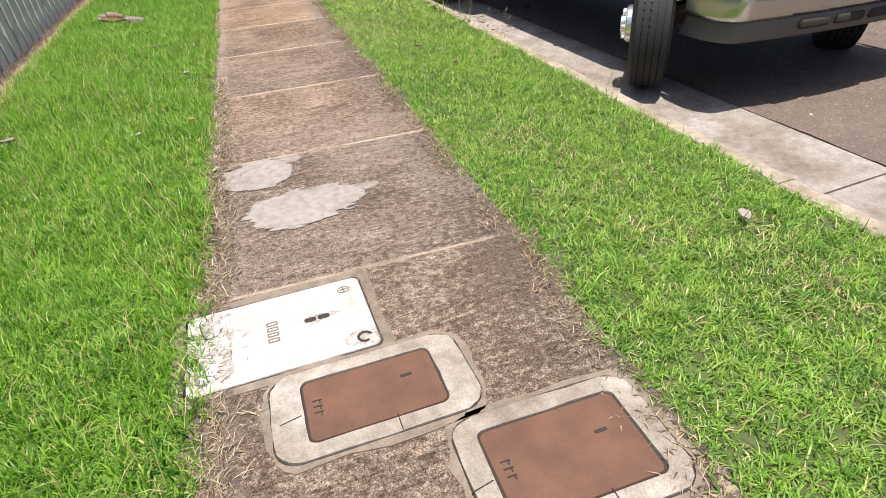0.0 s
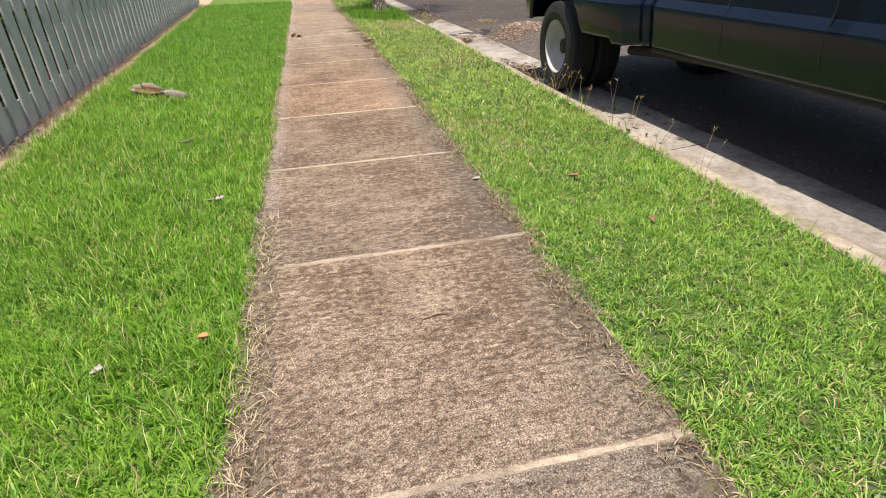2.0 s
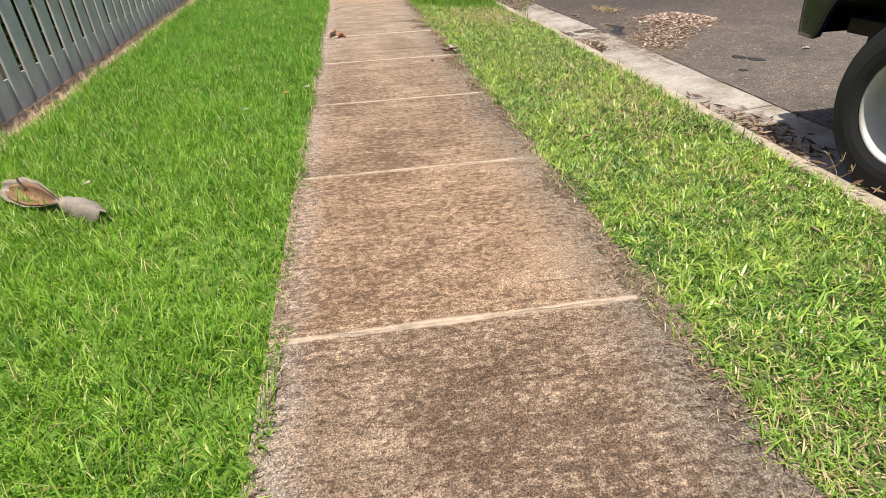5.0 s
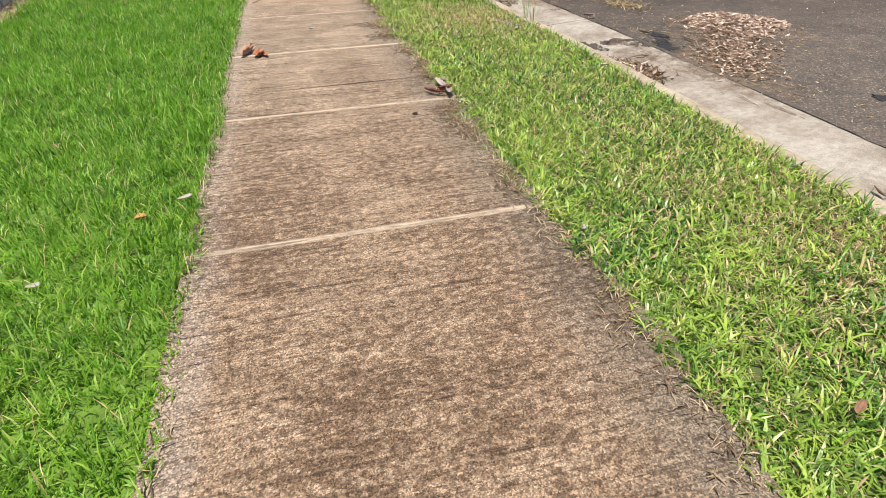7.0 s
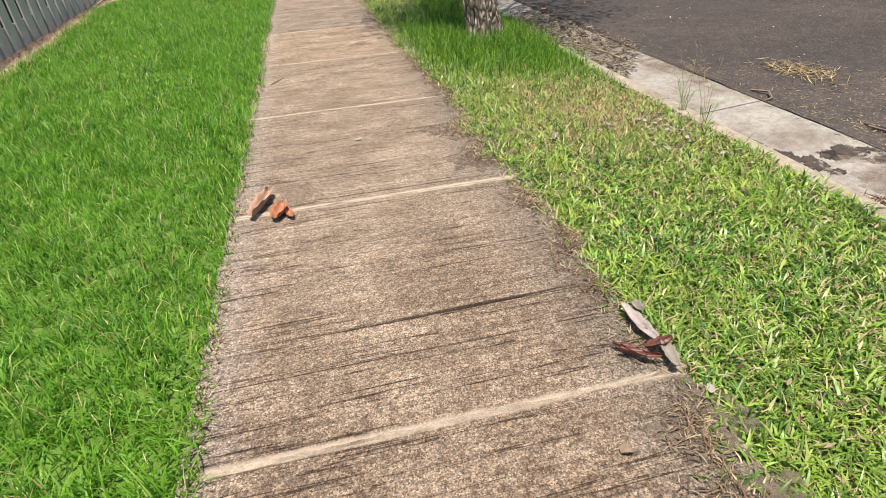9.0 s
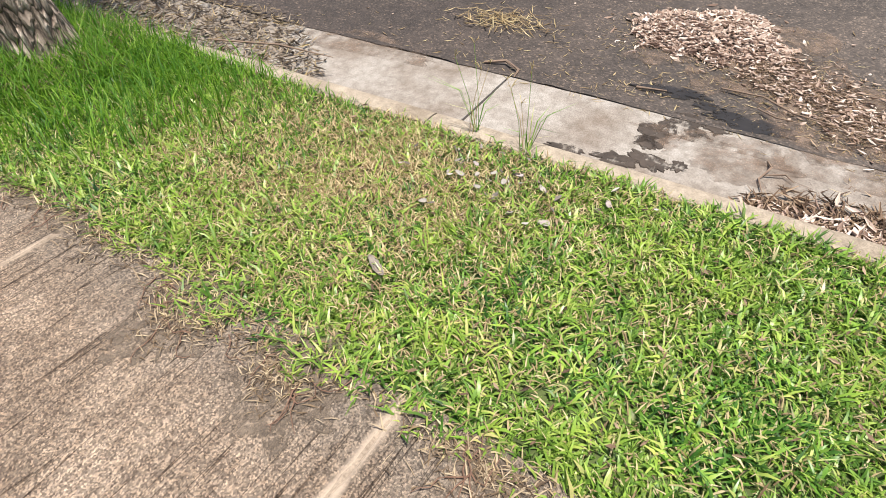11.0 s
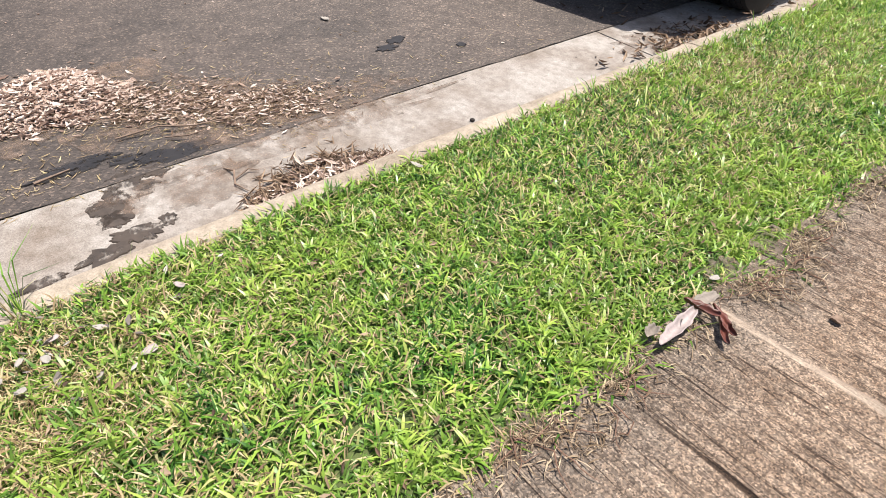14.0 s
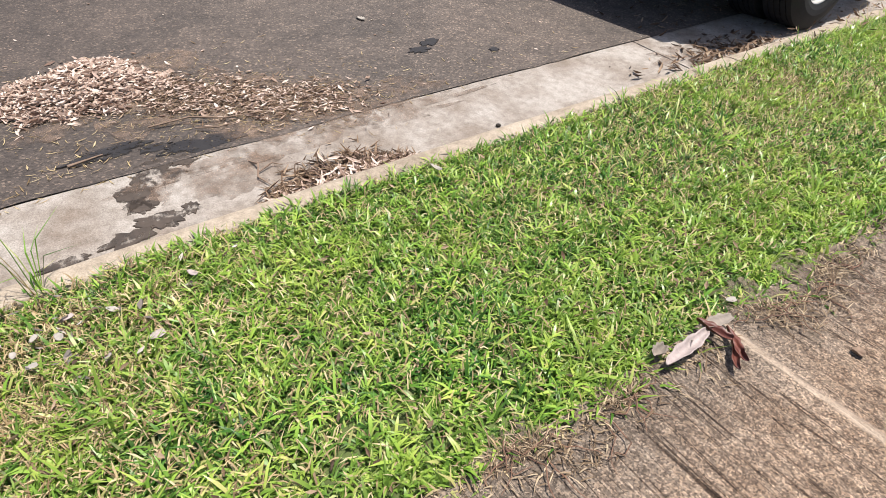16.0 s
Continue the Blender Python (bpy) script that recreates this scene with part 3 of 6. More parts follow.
strip("lawn_soil", lambda y: fence_x(y) + 0.17, lambda y: -0.07, FINE, 22, ground_z, M_LAWNSOIL, "soil and thatch under the lawn beside the fence")
strip("verge_soil", lambda y: 1.20, lambda y: gutter_x(y) - 0.775, FINE, 16, lambda x, y: ground_z(x, y) - 0.004, M_SOIL, "soil and thatch under the grass verge by the kerb")
strip("yard_soil", lambda y: fence_x(y) - 6.0, lambda y: fence_x(y) - 0.25, FINE, 40, lambda x, y: ground_z(x, y) - 0.004, M_YARD, "dark garden soil behind the fence")
strip("dry_strip", lambda y: fence_x(y) - 0.3, lambda y: fence_x(y) + 0.27, FINE, 8, lambda x, y: ground_z(x, y) + 0.004 + 0.02 * max(0, n2(x, y, 6, 4)), M_DRYSOIL, "bare dry reddish soil along the fence foot")
strip("lawn_ends", lambda y: fence_x(y) - 30, lambda y: fence_x(y) - 5.9, LONG, 4, lambda x, y: -0.04, M_BACK, "yard ground far behind the fence")

# kerb stones and gutter slabs, joints every 4.14 m
KJ = [-12.7, -8.5, -4.35, -0.15, 4.07, 7.80, 11.96, 16.1, 20.2, 24.3, 28.4]


def extrude_profile(bm, prof, y0, y1, steps):
    rows = []
    for i in range(steps + 1):
        y = y0 + (y1 - y0) * i / steps
        g = gutter_x(y)
        rows.append([bm.verts.new((g + dx + 0.003 * n2(dx * 9, y, 3.0), y, lift(y) + z + 0.003 * n2(dx * 5 + 3, y, 4.0))) for dx, z in prof])
    for a, b in zip(rows, rows[1:]):
        for i in range(len(prof) - 1):
            bm.faces.new((a[i], a[i + 1], b[i + 1], b[i]))
    for r in (rows[0], rows[-1]):
        bm.faces.new(r)


KERB_PROFILE = ((-0.78, -0.25), (-0.782, -0.012), (-0.772, 0.0), (-0.70, 0.004), (-0.672, -0.002), (-0.655, -0.018), (-0.645, -0.05), (-0.632, -0.135), (-0.632, -0.25))
GUTTER_PROFILE = ((-0.634, -0.25), (-0.634, -0.142), (-0.60, -0.150), (-0.45, -0.143), (0.034, -0.1075), (0.052, -0.113), (0.052, -0.25))
kerb = empty("kerb", Matrix(), "weathered pale concrete kerb with stained top edge", "kerb", kind="structure")
gutter = empty("gutter", Matrix(), "broad grey concrete gutter with stains and joints", "gutter", kind="structure")
for a, b in zip(KJ, KJ[1:]):
    bm = bmesh.new()
    extrude_profile(bm, KERB_PROFILE, a + 0.004, b - 0.004, 20)
    part("kerb_stone", bm, M_KERB, kerb, smooth=False)
    bm = bmesh.new()
    extrude_profile(bm, GUTTER_PROFILE, a + 0.007, b - 0.007, 16)
    part("gutter_slab", bm, M_GUTTER, gutter)
bm = bmesh.new()
extrude_profile(bm, ((-0.77, -0.2), (-0.66, -0.03), (-0.64, -0.16), (0.04, -0.124), (0.06, -0.2)), -12, 28, 60)
part("joint_filler", bm, M_DARK, gutter)

# ---- footpath ----
footpath = empty("footpath", Matrix(), "brown-stained broomed concrete footpath with pale tooled joints", "footpath", kind="structure")
bm = bmesh.new()
box(bm, (0.585, 9, -0.0515), (1.43, 50, 0.10))
part("joint_mortar", bm, M_MORTAR, footpath, "pale mortar showing in the joints")


def slab_mesh(seed):
    """A footpath slab with slightly ragged long edges."""
    ln, n = S - 0.011, 16
    outline = []
    for i in range(n):
        y = -ln / 2 + ln * i / n
        outline.append((0.72 + 0.025 * n2(seed, y, 3.0, 5), y))
    for i in range(40):
        x = 0.72 - 1.435 * i / 40
        outline.append((x, ln / 2 + 0.006 * n2(x, seed, 9.0, 2) + 0.007 * n2(x, seed, 31.0, 7)))
    for i in range(n):
        y = ln / 2 - ln * i / n
        outline.append((-0.715 + 0.010 * n2(seed, y, 3.0, 8), y))
    for i in range(40):
        x = -0.715 + 1.435 * i / 40
        outline.append((x, -ln / 2 + 0.006 * n2(x, seed, 9.0, 12) + 0.007 * n2(x, seed, 31.0, 17)))
    bm = bmesh.new()
    slab(bm, outline, -0.08, 0.0, 0.003)
    me = bpy.data.meshes.new("slab")
    bmesh.ops.recalc_face_normals(bm, faces=bm.faces)
    bm.to_mesh(me)
    bm.free()
    me.materials.append(M_PATH)
    return me


SLABS = [slab_mesh(s * 3.7) for s in range(4)]
for k in range(-7, 20):
    ob = new("slab", SLABS[k % 4])
    ob.parent = footpath
    ob.location = (0.585, S * (k + 0.5), 0.003 * n2(k, 2, 1.7))
    ob.rotation_euler = (0.0008 * n2(k, 7, 1.3), 0, 0)

# pale repairs trowelled over one slab, feathered out along the broom lines
ptch = empty("cement_patch", Matrix(), "smooth pale grey cement patch trowelled on the footpath", "patch", kind="structure")
for nm, cx, cy, rx, ry, turn, sd in (("patch_skin", 0.395, 0.69, 0.44, 0.27, 0.10, 3.1), ("patch_skin", 0.175, 1.19, 0.27, 0.26, 0.55, 8.4), ("patch_smear", 0.34, 1.32, 0.26, 0.10, 0.12, 5.5), ("patch_smear", 0.74, 0.77, 0.20, 0.09, 0.1, 9.2)):
    ob = part(nm, blob((0, 0), rx, ry, 0.0, 0.10, 1.3, sd, 56, 0.0014, 0.0), M_PATCH if nm == "patch_skin" else M_SMEAR, ptch)
    ob.matrix_world = pose(cx, cy, 0.0042 if nm == "patch_skin" else 0.0018, 0, 0, math.degrees(turn))

# ---- service covers ----
def cover_white():
    e = empty("utility_cover", pose(0.190, -0.290, 0.0, 0, 0, 1.5), "white concrete utility cover set in the footpath", "utility cover")
    bm = bmesh.new()
    ring_plate(bm, ragged(rounded_rect(0.785, 0.535, 0.05), 0.022, 2), ragged(rounded_rect(0.70, 0.455, 0.03), 0.004, 5), -0.02, 0.0048)
    part("surround", bm, M_BED, e, "chipped mortar surround")
    part("gap", slab(bmesh.new(), rounded_rect(0.70, 0.455, 0.03), -0.02, 0.0022), M_DARK, e)
    part("lid", slab(bmesh.new(), rounded_rect(0.683, 0.437, 0.028), -0.02, 0.010), M_WHITE, e)
    for dx in (-0.026, 0.026):
        bm = bmesh.new()
        slab(bm, [(x + 0.14 + dx, y + 0.015) for x, y in rounded_rect(0.046, 0.026, 0.01)], 0.008, 0.0115, 0.0005)
        part("lifting_slot", bm, M_DARK, e)
    for i in range(4):
        bm = bmesh.new()
        ring_plate(bm, [(x - 0.03, y + 0.05 - 0.032 * i) for x, y in rounded_rect(0.044, 0.023, 0.005)], [(x - 0.03, y + 0.05 - 0.032 * i) for x, y in rounded_rect(0.031, 0.011, 0.003)], 0.008, 0.0125)
        part("embossed_bar", bm, M_EMBOSS, e)
    bm = bmesh.new()
    c1 = [(0.27 + 0.026 * math.cos(a), 0.15 + 0.022 * math.sin(a)) for a in np.linspace(0, 2 * math.pi, 21)[:-1]]
    c2 = [(0.27 + 0.021 * math.cos(a), 0.15 + 0.017 * math.sin(a)) for a in np.linspace(0, 2 * math.pi, 21)[:-1]]
    ring_plate(bm, c1, c2, 0.008, 0.012)
    box(bm, (0.27, 0.15, 0.0105), (0.034, 0.006, 0.003))
    box(bm, (0.27, 0.15, 0.0105), (0.006, 0.028, 0.003))
    part("embossed_mark", bm, M_EMBOSS, e)
    bm = bmesh.new()
    c1 = [(0.29 + 0.030 * math.cos(a), -0.165 + 0.030 * math.sin(a)) for a in np.linspace(0.3, 5.2, 18)]
    c2 = [(0.29 + 0.019 * math.cos(a), -0.165 + 0.019 * math.sin(a)) for a in np.linspace(0.3, 5.2, 18)]
    for i in range(17):
        q = [bm.verts.new((x, y, 0.0125)) for x, y in (c1[i], c1[i + 1], c2[i + 1], c2[i])]
        bm.faces.new(q)
    part("finger_hole", bm, M_DARK, e)
    for cx, cy, rx, ry in ((0.285, -0.165, 0.065, 0.045), (0.14, 0.015, 0.075, 0.026), (-0.27, -0.02, 0.09, 0.19)):
        part("dirt_film", blob((cx, cy), rx, ry, 0.0, 0.4, 3.0, cx * 9, 40, 0.0005, 0.0104), M_RUSTFILM, e)


def cover_brown(x, y, rz, sx=0.445, sy=0.25, px=0.66, py=0.37):
    e = empty("meter_cover", pose(x, y, 0.0, 0, 0, rz), "rust-brown iron meter cover in a cream concrete collar", "meter cover", "meter covers in the footpath")
    bm = bmesh.new()
    ring_plate(bm, ragged(rounded_rect(px + 0.06, py + 0.05, 0.11), 0.02, x * 9), ragged(rounded_rect(px + 0.012, py + 0.012, 0.085), 0.005, y * 9), -0.02, 0.006)
    part("mortar_bed", bm, M_BED, e, "crumbling mortar round the collar")
    part("gap", slab(bmesh.new(), rounded_rect(px + 0.012, py + 0.012, 0.085), -0.02, 0.003), M_DARK, e)
    bm = bmesh.new()
    ring_plate(bm, ragged(rounded_rect(px, py, 0.08), 0.008, 7 + x), ragged(rounded_rect(sx + 0.014, sy + 0.014, 0.03), 0.005, 4 + x), -0.02, 0.011)
    part("collar", bm, M_COLLAR, e, "cracked cream concrete collar")
    part("lid", slab(bmesh.new(), rounded_rect(sx, sy, 0.025), -0.02, 0.009), M_BROWN, e)
    bm = bmesh.new()
    slab(bm, [(a + sx * 0.27, b + 0.03) for a, b in rounded_rect(0.042, 0.012, 0.005)], 0.008, 0.0105, 0.0005)
    part("pry_slot", bm, M_DARK, e)
    for i in range(3):
        bm = bmesh.new()
        box(bm, (-sx * 0.41, 0.035 - 0.025 * i, 0.0095), (0.030, 0.005, 0.003))
        box(bm, (-sx * 0.41 + 0.008, 0.035 - 0.025 * i - 0.008, 0.0095), (0.005, 0.012, 0.003))
        part("embossed_bar", bm, M_DARK, e)
    for c, s, a in (((0.05, -py / 2 + 0.035, 0.0105), (0.004, 0.07, 0.003), 0), ((-0.27, 0.04, 0.0105), (0.07, 0.004, 0.003), 12)):
        bm = bmesh.new()
        box(bm, c, s, pose(0, 0, 0, 0, 0, a))
        part("crack", bm, M_DARK, e)


cover_white()
cover_brown(0.456, -0.719, 1.0)
cover_brown(0.937, -1.149, 0.0, 0.45, 0.30, 0.60, 0.43)

# ---- picket fence ----
FENCE_H = 1.12
fence = empty("picket_fence", Matrix(), "grey painted timber picket fence along the yard", "fence")
bm = bmesh.new()
box(bm, (0, 0, FENCE_H / 2 + 0.01), (0.020, 0.192, FENCE_H), None, 0.003)
PICKET = bpy.data.meshes.new("picket")
bm.to_mesh(PICKET)
bm.free()
PICKET.materials.append(M_FENCE)
fa = math.atan(0.045)
for i in range(82):
    y = -3.05 + 0.284 * i
    ob = new("picket", PICKET)
    ob.parent = fence
    ob.location = (fence_x(y), y + 0.006 * n2(i, 1, 3.3), 0.02 + ground_z(fence_x(y), y) + 0.008 * n2(i, 5, 2.3))
    ob.rotation_euler = (0.012 * n2(i, 3, 2.7), 0.008 * n2(i, 8, 2.1), fa)
for z, h in ((0.145, 0.25), (FENCE_H - 0.14, 0.09)):
    for k in range(8):
        y = -1.6 + 2.82 * k
        bm = bmesh.new()
        box(bm, (0, 0, 0), (0.012, 2.80, h), None, 0.003)
        ob = part("rail", bm, M_RAIL, fence)
        ob.location = (fence_x(y) - 0.0165, y, z + ground_z(fence_x(y), y))
        ob.rotation_euler = (0, 0, fa)
for k in range(9):
    y = -3.0 + 2.82 * k
    bm = bmesh.new()
    box(bm, (0, 0, FENCE_H / 2 - 0.05), (0.09, 0.09, FENCE_H), None, 0.005)
    ob = part("post", bm, M_RAIL, fence)
    ob.location = (fence_x(y) - 0.068, y, 0)
    ob.rotation_euler = (0, 0, fa)

# ---- pickup truck ----
bm = bmesh.new()
box(bm, (0, 0, 0), (0.011, 0.0065, 0.004))
LUG = bpy.data.meshes.new("tread_sipe")
bm.to_mesh(LUG)
bm.free()
LUG.materials.append(M_BLACK)


def wheel(name, parent, c, side, rear):
    """A truck wheel with its axle along x; side -1 faces the kerb."""
    e = new(name)
    e.parent = parent
    e.location = c
    R = WHEEL_R
    wd = 0.268
    prof = [(-wd / 2 + 0.01, 0.275), (-wd / 2 - 0.002, 0.31), (-wd / 2 - 0.006, 0.35), (-wd / 2 + 0.004, 0.395), (-wd / 2 + 0.022, R - 0.010)]
    x = -wd / 2 + 0.028
    for g in range(5):
        x1 = x + 0.0365
        prof += [(x, R), (x1, R)]
        if g < 4:
            prof += [(x1 + 0.001, R - 0.011), (x1 + 0.008, R - 0.011)]
        x = x1 + 0.009
    prof += [(wd / 2 - 0.022, R - 0.010), (wd / 2 - 0.004, 0.395), (wd / 2 + 0.006, 0.35), (wd / 2 + 0.002, 0.31), (wd / 2 - 0.01, 0.275)]
    bm = lathe(prof, 72)
    part("tyre", bm, M_TYRE, e)
    for k in range(120):
        q = new("tread_sipe", LUG)
        q.parent = e
        q.matrix_basis = Matrix.Rotation(2 * math.pi * k / 60, 4, "X") @ Matrix.Translation((side * (0.064 if k < 60 else 0.018), 0, R - 0.0014))
    s = side
    if rear:
        rim = [(s * 0.112, 0.285), (s * 0.118, 0.272), (s * 0.105, 0.262), (s * 0.02, 0.250), (s * -0.055, 0.225), (s * -0.062, 0.12)]
        disc_x, hub = s * -0.060, [(s * -0.060, 0.085), (s * 0.00, 0.082), (s * 0.03, 0.072), (s * 0.04, 0.05), (s * 0.042, 0.001)]
    else:
        rim = [(s * 0.112, 0.285), (s * 0.118, 0.272), (s * 0.100, 0.262), (s * 0.050, 0.252), (s * 0.040, 0.235)]
        disc_x, hub = s * 0.085, [(s * 0.06, 0.165), (s * 0.135, 0.160), (s * 0.142, 0.135), (s * 0.180, 0.128), (s * 0.188, 0.118), (s * 0.188, 0.065), (s * 0.225, 0.060), (s * 0.230, 0.001)]
    part("rim", lathe(rim, 56), M_RIM, e, smooth=True)
    # disc with hand holes
    bm = bmesh.new()
    n, radii = 64, (0.10, 0.145, 0.165, 0.205, 0.238)
    dx = (0.03, 0.018, 0.0, -0.02, -0.045) if not rear else (0.0, 0.0, 0.0, 0.0, 0.005)
    rows = [[bm.verts.new((disc_x + s * d, r * math.cos(2 * math.pi * i / n), r * math.sin(2 * math.pi * i / n))) for i in range(n)] for r, d in zip(radii, dx)]
    for j in range(4):
        for i in range(n):
            if j in (1, 2) and (i % 8) in (2, 3, 4, 5) and not (j == 1 and (i % 8) in (2, 5)):
                continue
            bm.faces.new((rows[j][i], rows[j][(i + 1) % n], rows[j + 1][(i + 1) % n], rows[j + 1][i]))
    part("disc", bm, M_RIM, e)
    part("hub", lathe(hub, 36), M_UNDER if rear else M_HUB, e, smooth=False)
    xb = s * 0.196 if not rear else s * -0.055
    for k in range(10):
        a = 2 * math.pi * k / 10
        bm = bmesh.new()
        bmesh.ops.create_cone(bm, cap_ends=True, segments=6, radius1=0.013, radius2=0.011, depth=0.04,
                              matrix=Matrix.Translation((xb, 0.112 * math.cos(a) * (0.86 if not rear else 1), 0.112 * math.sin(a) * (0.86 if not rear else 1))) @ Matrix.Rotation(math.pi / 2, 4, "Y"))
        part("lug_nut", bm, M_HUB, e)
    bm = lathe([(s * -0.09, 0.26), (s * -0.09, 0.02)], 32)
    part("brake_drum", bm, M_UNDER, e)
    return e


FRONT_Y, REAR_Y, AXLE_Z = 1.73, 6.36, 0.320
TX = 4.10                      # the truck's middle line
HALF = 0.985                   # half width of the cab
truck = empty("pickup_truck", pose(0, 0, 0, 0, 0, 1.4) @ Matrix.Translation((0.10, 0.0, 0)), "dark blue-green dual-wheel pickup truck parked at the kerb", "pickup truck")
truck.matrix_world = Matrix.Translation((TX, 4.2, 0.024)) @ pose(0, 0, 0, -0.55, 0, 1.2)


def side_w(y, z):
    """Half width of the body at a place along it, y from the truck's middle, and a height."""
    t = (z - 0.5) / 0.75
    wv = HALF + 0.030 * math.sin(max(0, min(1, t)) * math.pi) - 0.03 * max(0, 0.15 - t)
    crease = 0.83 + 0.010 * y
    if z > crease:
        wv -= 0.032 * min(1.0, (z - crease) / 0.040)
    r = max(0.0, 1 - ((y - 1.95) / 1.30) ** 4) if -0 < y else 0.0
    if y > 0.8:
        wv += 0.205 * max(0, r) ** 0.6 * max(0.0, min(1, (1.22 - z) / 0.22))
    if y < -2.9:
        wv -= 0.10 * ((-2.9 - y) / 0.35) ** 2
    return wv


def body_bottom(y):
    z = 0.50 if y < 1.0 else 0.545
    for yc, rr in ((FRONT_Y - 4.2, 0.56), (REAR_Y - 4.2, 0.72)):
        d = abs(y - yc)
        if d < rr:
            z = max(z, AXLE_Z + 0.02 + math.sqrt(rr * rr - d * d))
    return z


def body_top(y):
    if y < -1.45:
        return 1.36 - 0.05 * ((-1.45 - y) / 1.8) ** 2
    return 1.40


def body_side(ys, name, label=""):
    bm = bmesh.new()
    nz = 34
    grid = {}
    for sgn in (-1, 1):
        for j, y in enumerate(ys):
            zb, zt = body_bottom(y), body_top(y)
            for i in range(nz + 1):
                z = zb + (zt - zb) * i / nz
                grid[sgn, j, i] = bm.verts.new((sgn * side_w(y, z), y, z))
            grid[sgn, j, -1] = bm.verts.new((sgn * (side_w(y, zb) - 0.05), y, zb + 0.01))
        for j in range(len(ys) - 1):
            for i in range(-1, nz):
                bm.faces.new((grid[sgn, j, i], grid[sgn, j + 1, i], grid[sgn, j + 1, i + 1], grid[sgn, j, i + 1]))
    for j in (0, len(ys) - 1):
        for i in range(0, nz):
            bm.faces.new((grid[-1, j, i], grid[1, j, i], grid[1, j, i + 1], grid[-1, j, i + 1]))
    return part(name, bm, M_PAINT, truck, label, True), grid


CAB = list(np.arange(-3.22, 0.64, 0.06))
BED = list(np.arange(0.70, 3.04, 0.03))
body_side(CAB, "cab_body")
body_side(BED, "bed_side")
bm = bmesh.new()
box(bm, (0, 0.66, 0.98), (1.86, 0.10, 0.76))
part("cab_gap", bm, M_BLACK, truck)
# bonnet, cab roof, glass
bm = bmesh.new()
box(bm, (0, -2.34, 1.37), (1.86, 1.78, 0.10), None, 0.04, 3)
part("bonnet", bm, M_PAINT, truck)
bm = bmesh.new()
r = bmesh.ops.create_cube(bm, size=1.0, matrix=Matrix.Translation((0, -0.40, 1.70)) @ Matrix.Diagonal((1.90, 2.10, 0.62, 1)))
for v in bm.verts:
    if v.co.z > 1.7:
        v.co.x *= 0.80
        v.co.y = -0.30 + (v.co.y + 0.40) * 0.72
bmesh.ops.bevel(bm, geom=list(bm.edges), offset=0.06, segments=3, affect="EDGES")
part("cab_roof", bm, M_PAINT, truck, smooth=True)
for sgn in (-1, 1):
    for y0, y1 in ((-1.05, -0.30), (-0.22, 0.42)):
        bm = bmesh.new()
        q = [(sgn * 0.958, y0, 1.46), (sgn * 0.958, y1, 1.46), (sgn * 0.812, y1 * 0.82, 1.92), (sgn * 0.812, y0 * 0.78, 1.92)]
        vs = [bm.verts.new(p) for p in q] + [bm.verts.new((p[0] - sgn * 0.02, p[1], p[2])) for p in q]
        bm.faces.new(vs[:4])
        bm.faces.new(vs[4:])
        for i in range(4):
            bm.faces.new((vs[i], vs[(i + 1) % 4], vs[4 + (i + 1) % 4], vs[4 + i]))
        part("side_window", bm, M_GLASS, truck)
bm = bmesh.new()
box(bm, (0, 0, 0), (1.55, 0.02, 0.62), pose(0, -1.28, 1.68, -33, 0, 0))
part("windscreen", bm, M_GLASS, truck)
# bed floor, tailgate, rear bumper
bm = bmesh.new()
box(bm, (0, 1.86, 0.92), (1.86, 2.28, 0.05))
box(bm, (0, 0.74, 1.15), (1.90, 0.04, 0.5))
part("bed_floor", bm, M_UNDER, truck)
bm = bmesh.new()
box(bm, (0, 3.02, 1.10), (1.86, 0.05, 0.58), None, 0.015, 2)
part("tailgate", bm, M_PAINT, truck)
bm = bmesh.new()
box(bm, (0, 3.20, 0.62), (1.70, 0.14, 0.18), None, 0.03, 2)
part("rear_bumper", bm, M_CHROME, truck)
for sgn in (-1, 1):
    bm = bmesh.new()
    box(bm, (sgn * 0.935, 3.01, 1.08), (0.10, 0.07, 0.40), None, 0.01, 2)
    part("tail_light", bm, M_REDLENS, truck)
# gap between cab and bed, door shut lines, sill, crease trim
for sgn in (-1, 1):
    for y in (-1.10, -0.26):
        bm = bmesh.new()
        vs = []
        for i in range(13):
            z = 0.56 + 0.82 * i / 12
            x = sgn * (side_w(y, z) + 0.0015)
            vs.append((bm.verts.new((x, y - 0.004, z)), bm.verts.new((x, y + 0.004, z))))
        for a, b in zip(vs, vs[1:]):
            bm.faces.new((a[0], a[1], b[1], b[0]))
        part("door_gap", bm, M_BLACK, truck)
    bm = bmesh.new()
    box(bm, (sgn * 0.935, -0.45, 0.485), (0.05, 2.15, 0.05), None, 0.015, 2)
    part("sill", bm, M_BLACK, truck)
    bm = bmesh.new()
    box(bm, (sgn * 1.08, 1.08, 0.915), (0.02, 0.07, 0.035), pose(0, 0, 0), 0.008, 2)
    ob = part("marker_lamp", bm, M_AMBER, truck, "amber side marker lamp")
    ob.location = (sgn * (side_w(1.44, 0.895) - 1.072), 0.36, -0.02)
    bm = bmesh.new()
    box(bm, (sgn * 0.99, -1.30, 1.52), (0.22, 0.10, 0.22), None, 0.03, 2)
    part("mirror", bm, M_BLACK, truck)
    bm = bmesh.new()
    box(bm, (sgn * 0.80, -3.235, 1.10), (0.34, 0.06, 0.26), None, 0.02, 2)
    part("headlamp", bm, M_HUB, truck)
bm = bmesh.new()
box(bm, (0, -3.23, 1.10), (1.15, 0.05, 0.30), None, 0.01)
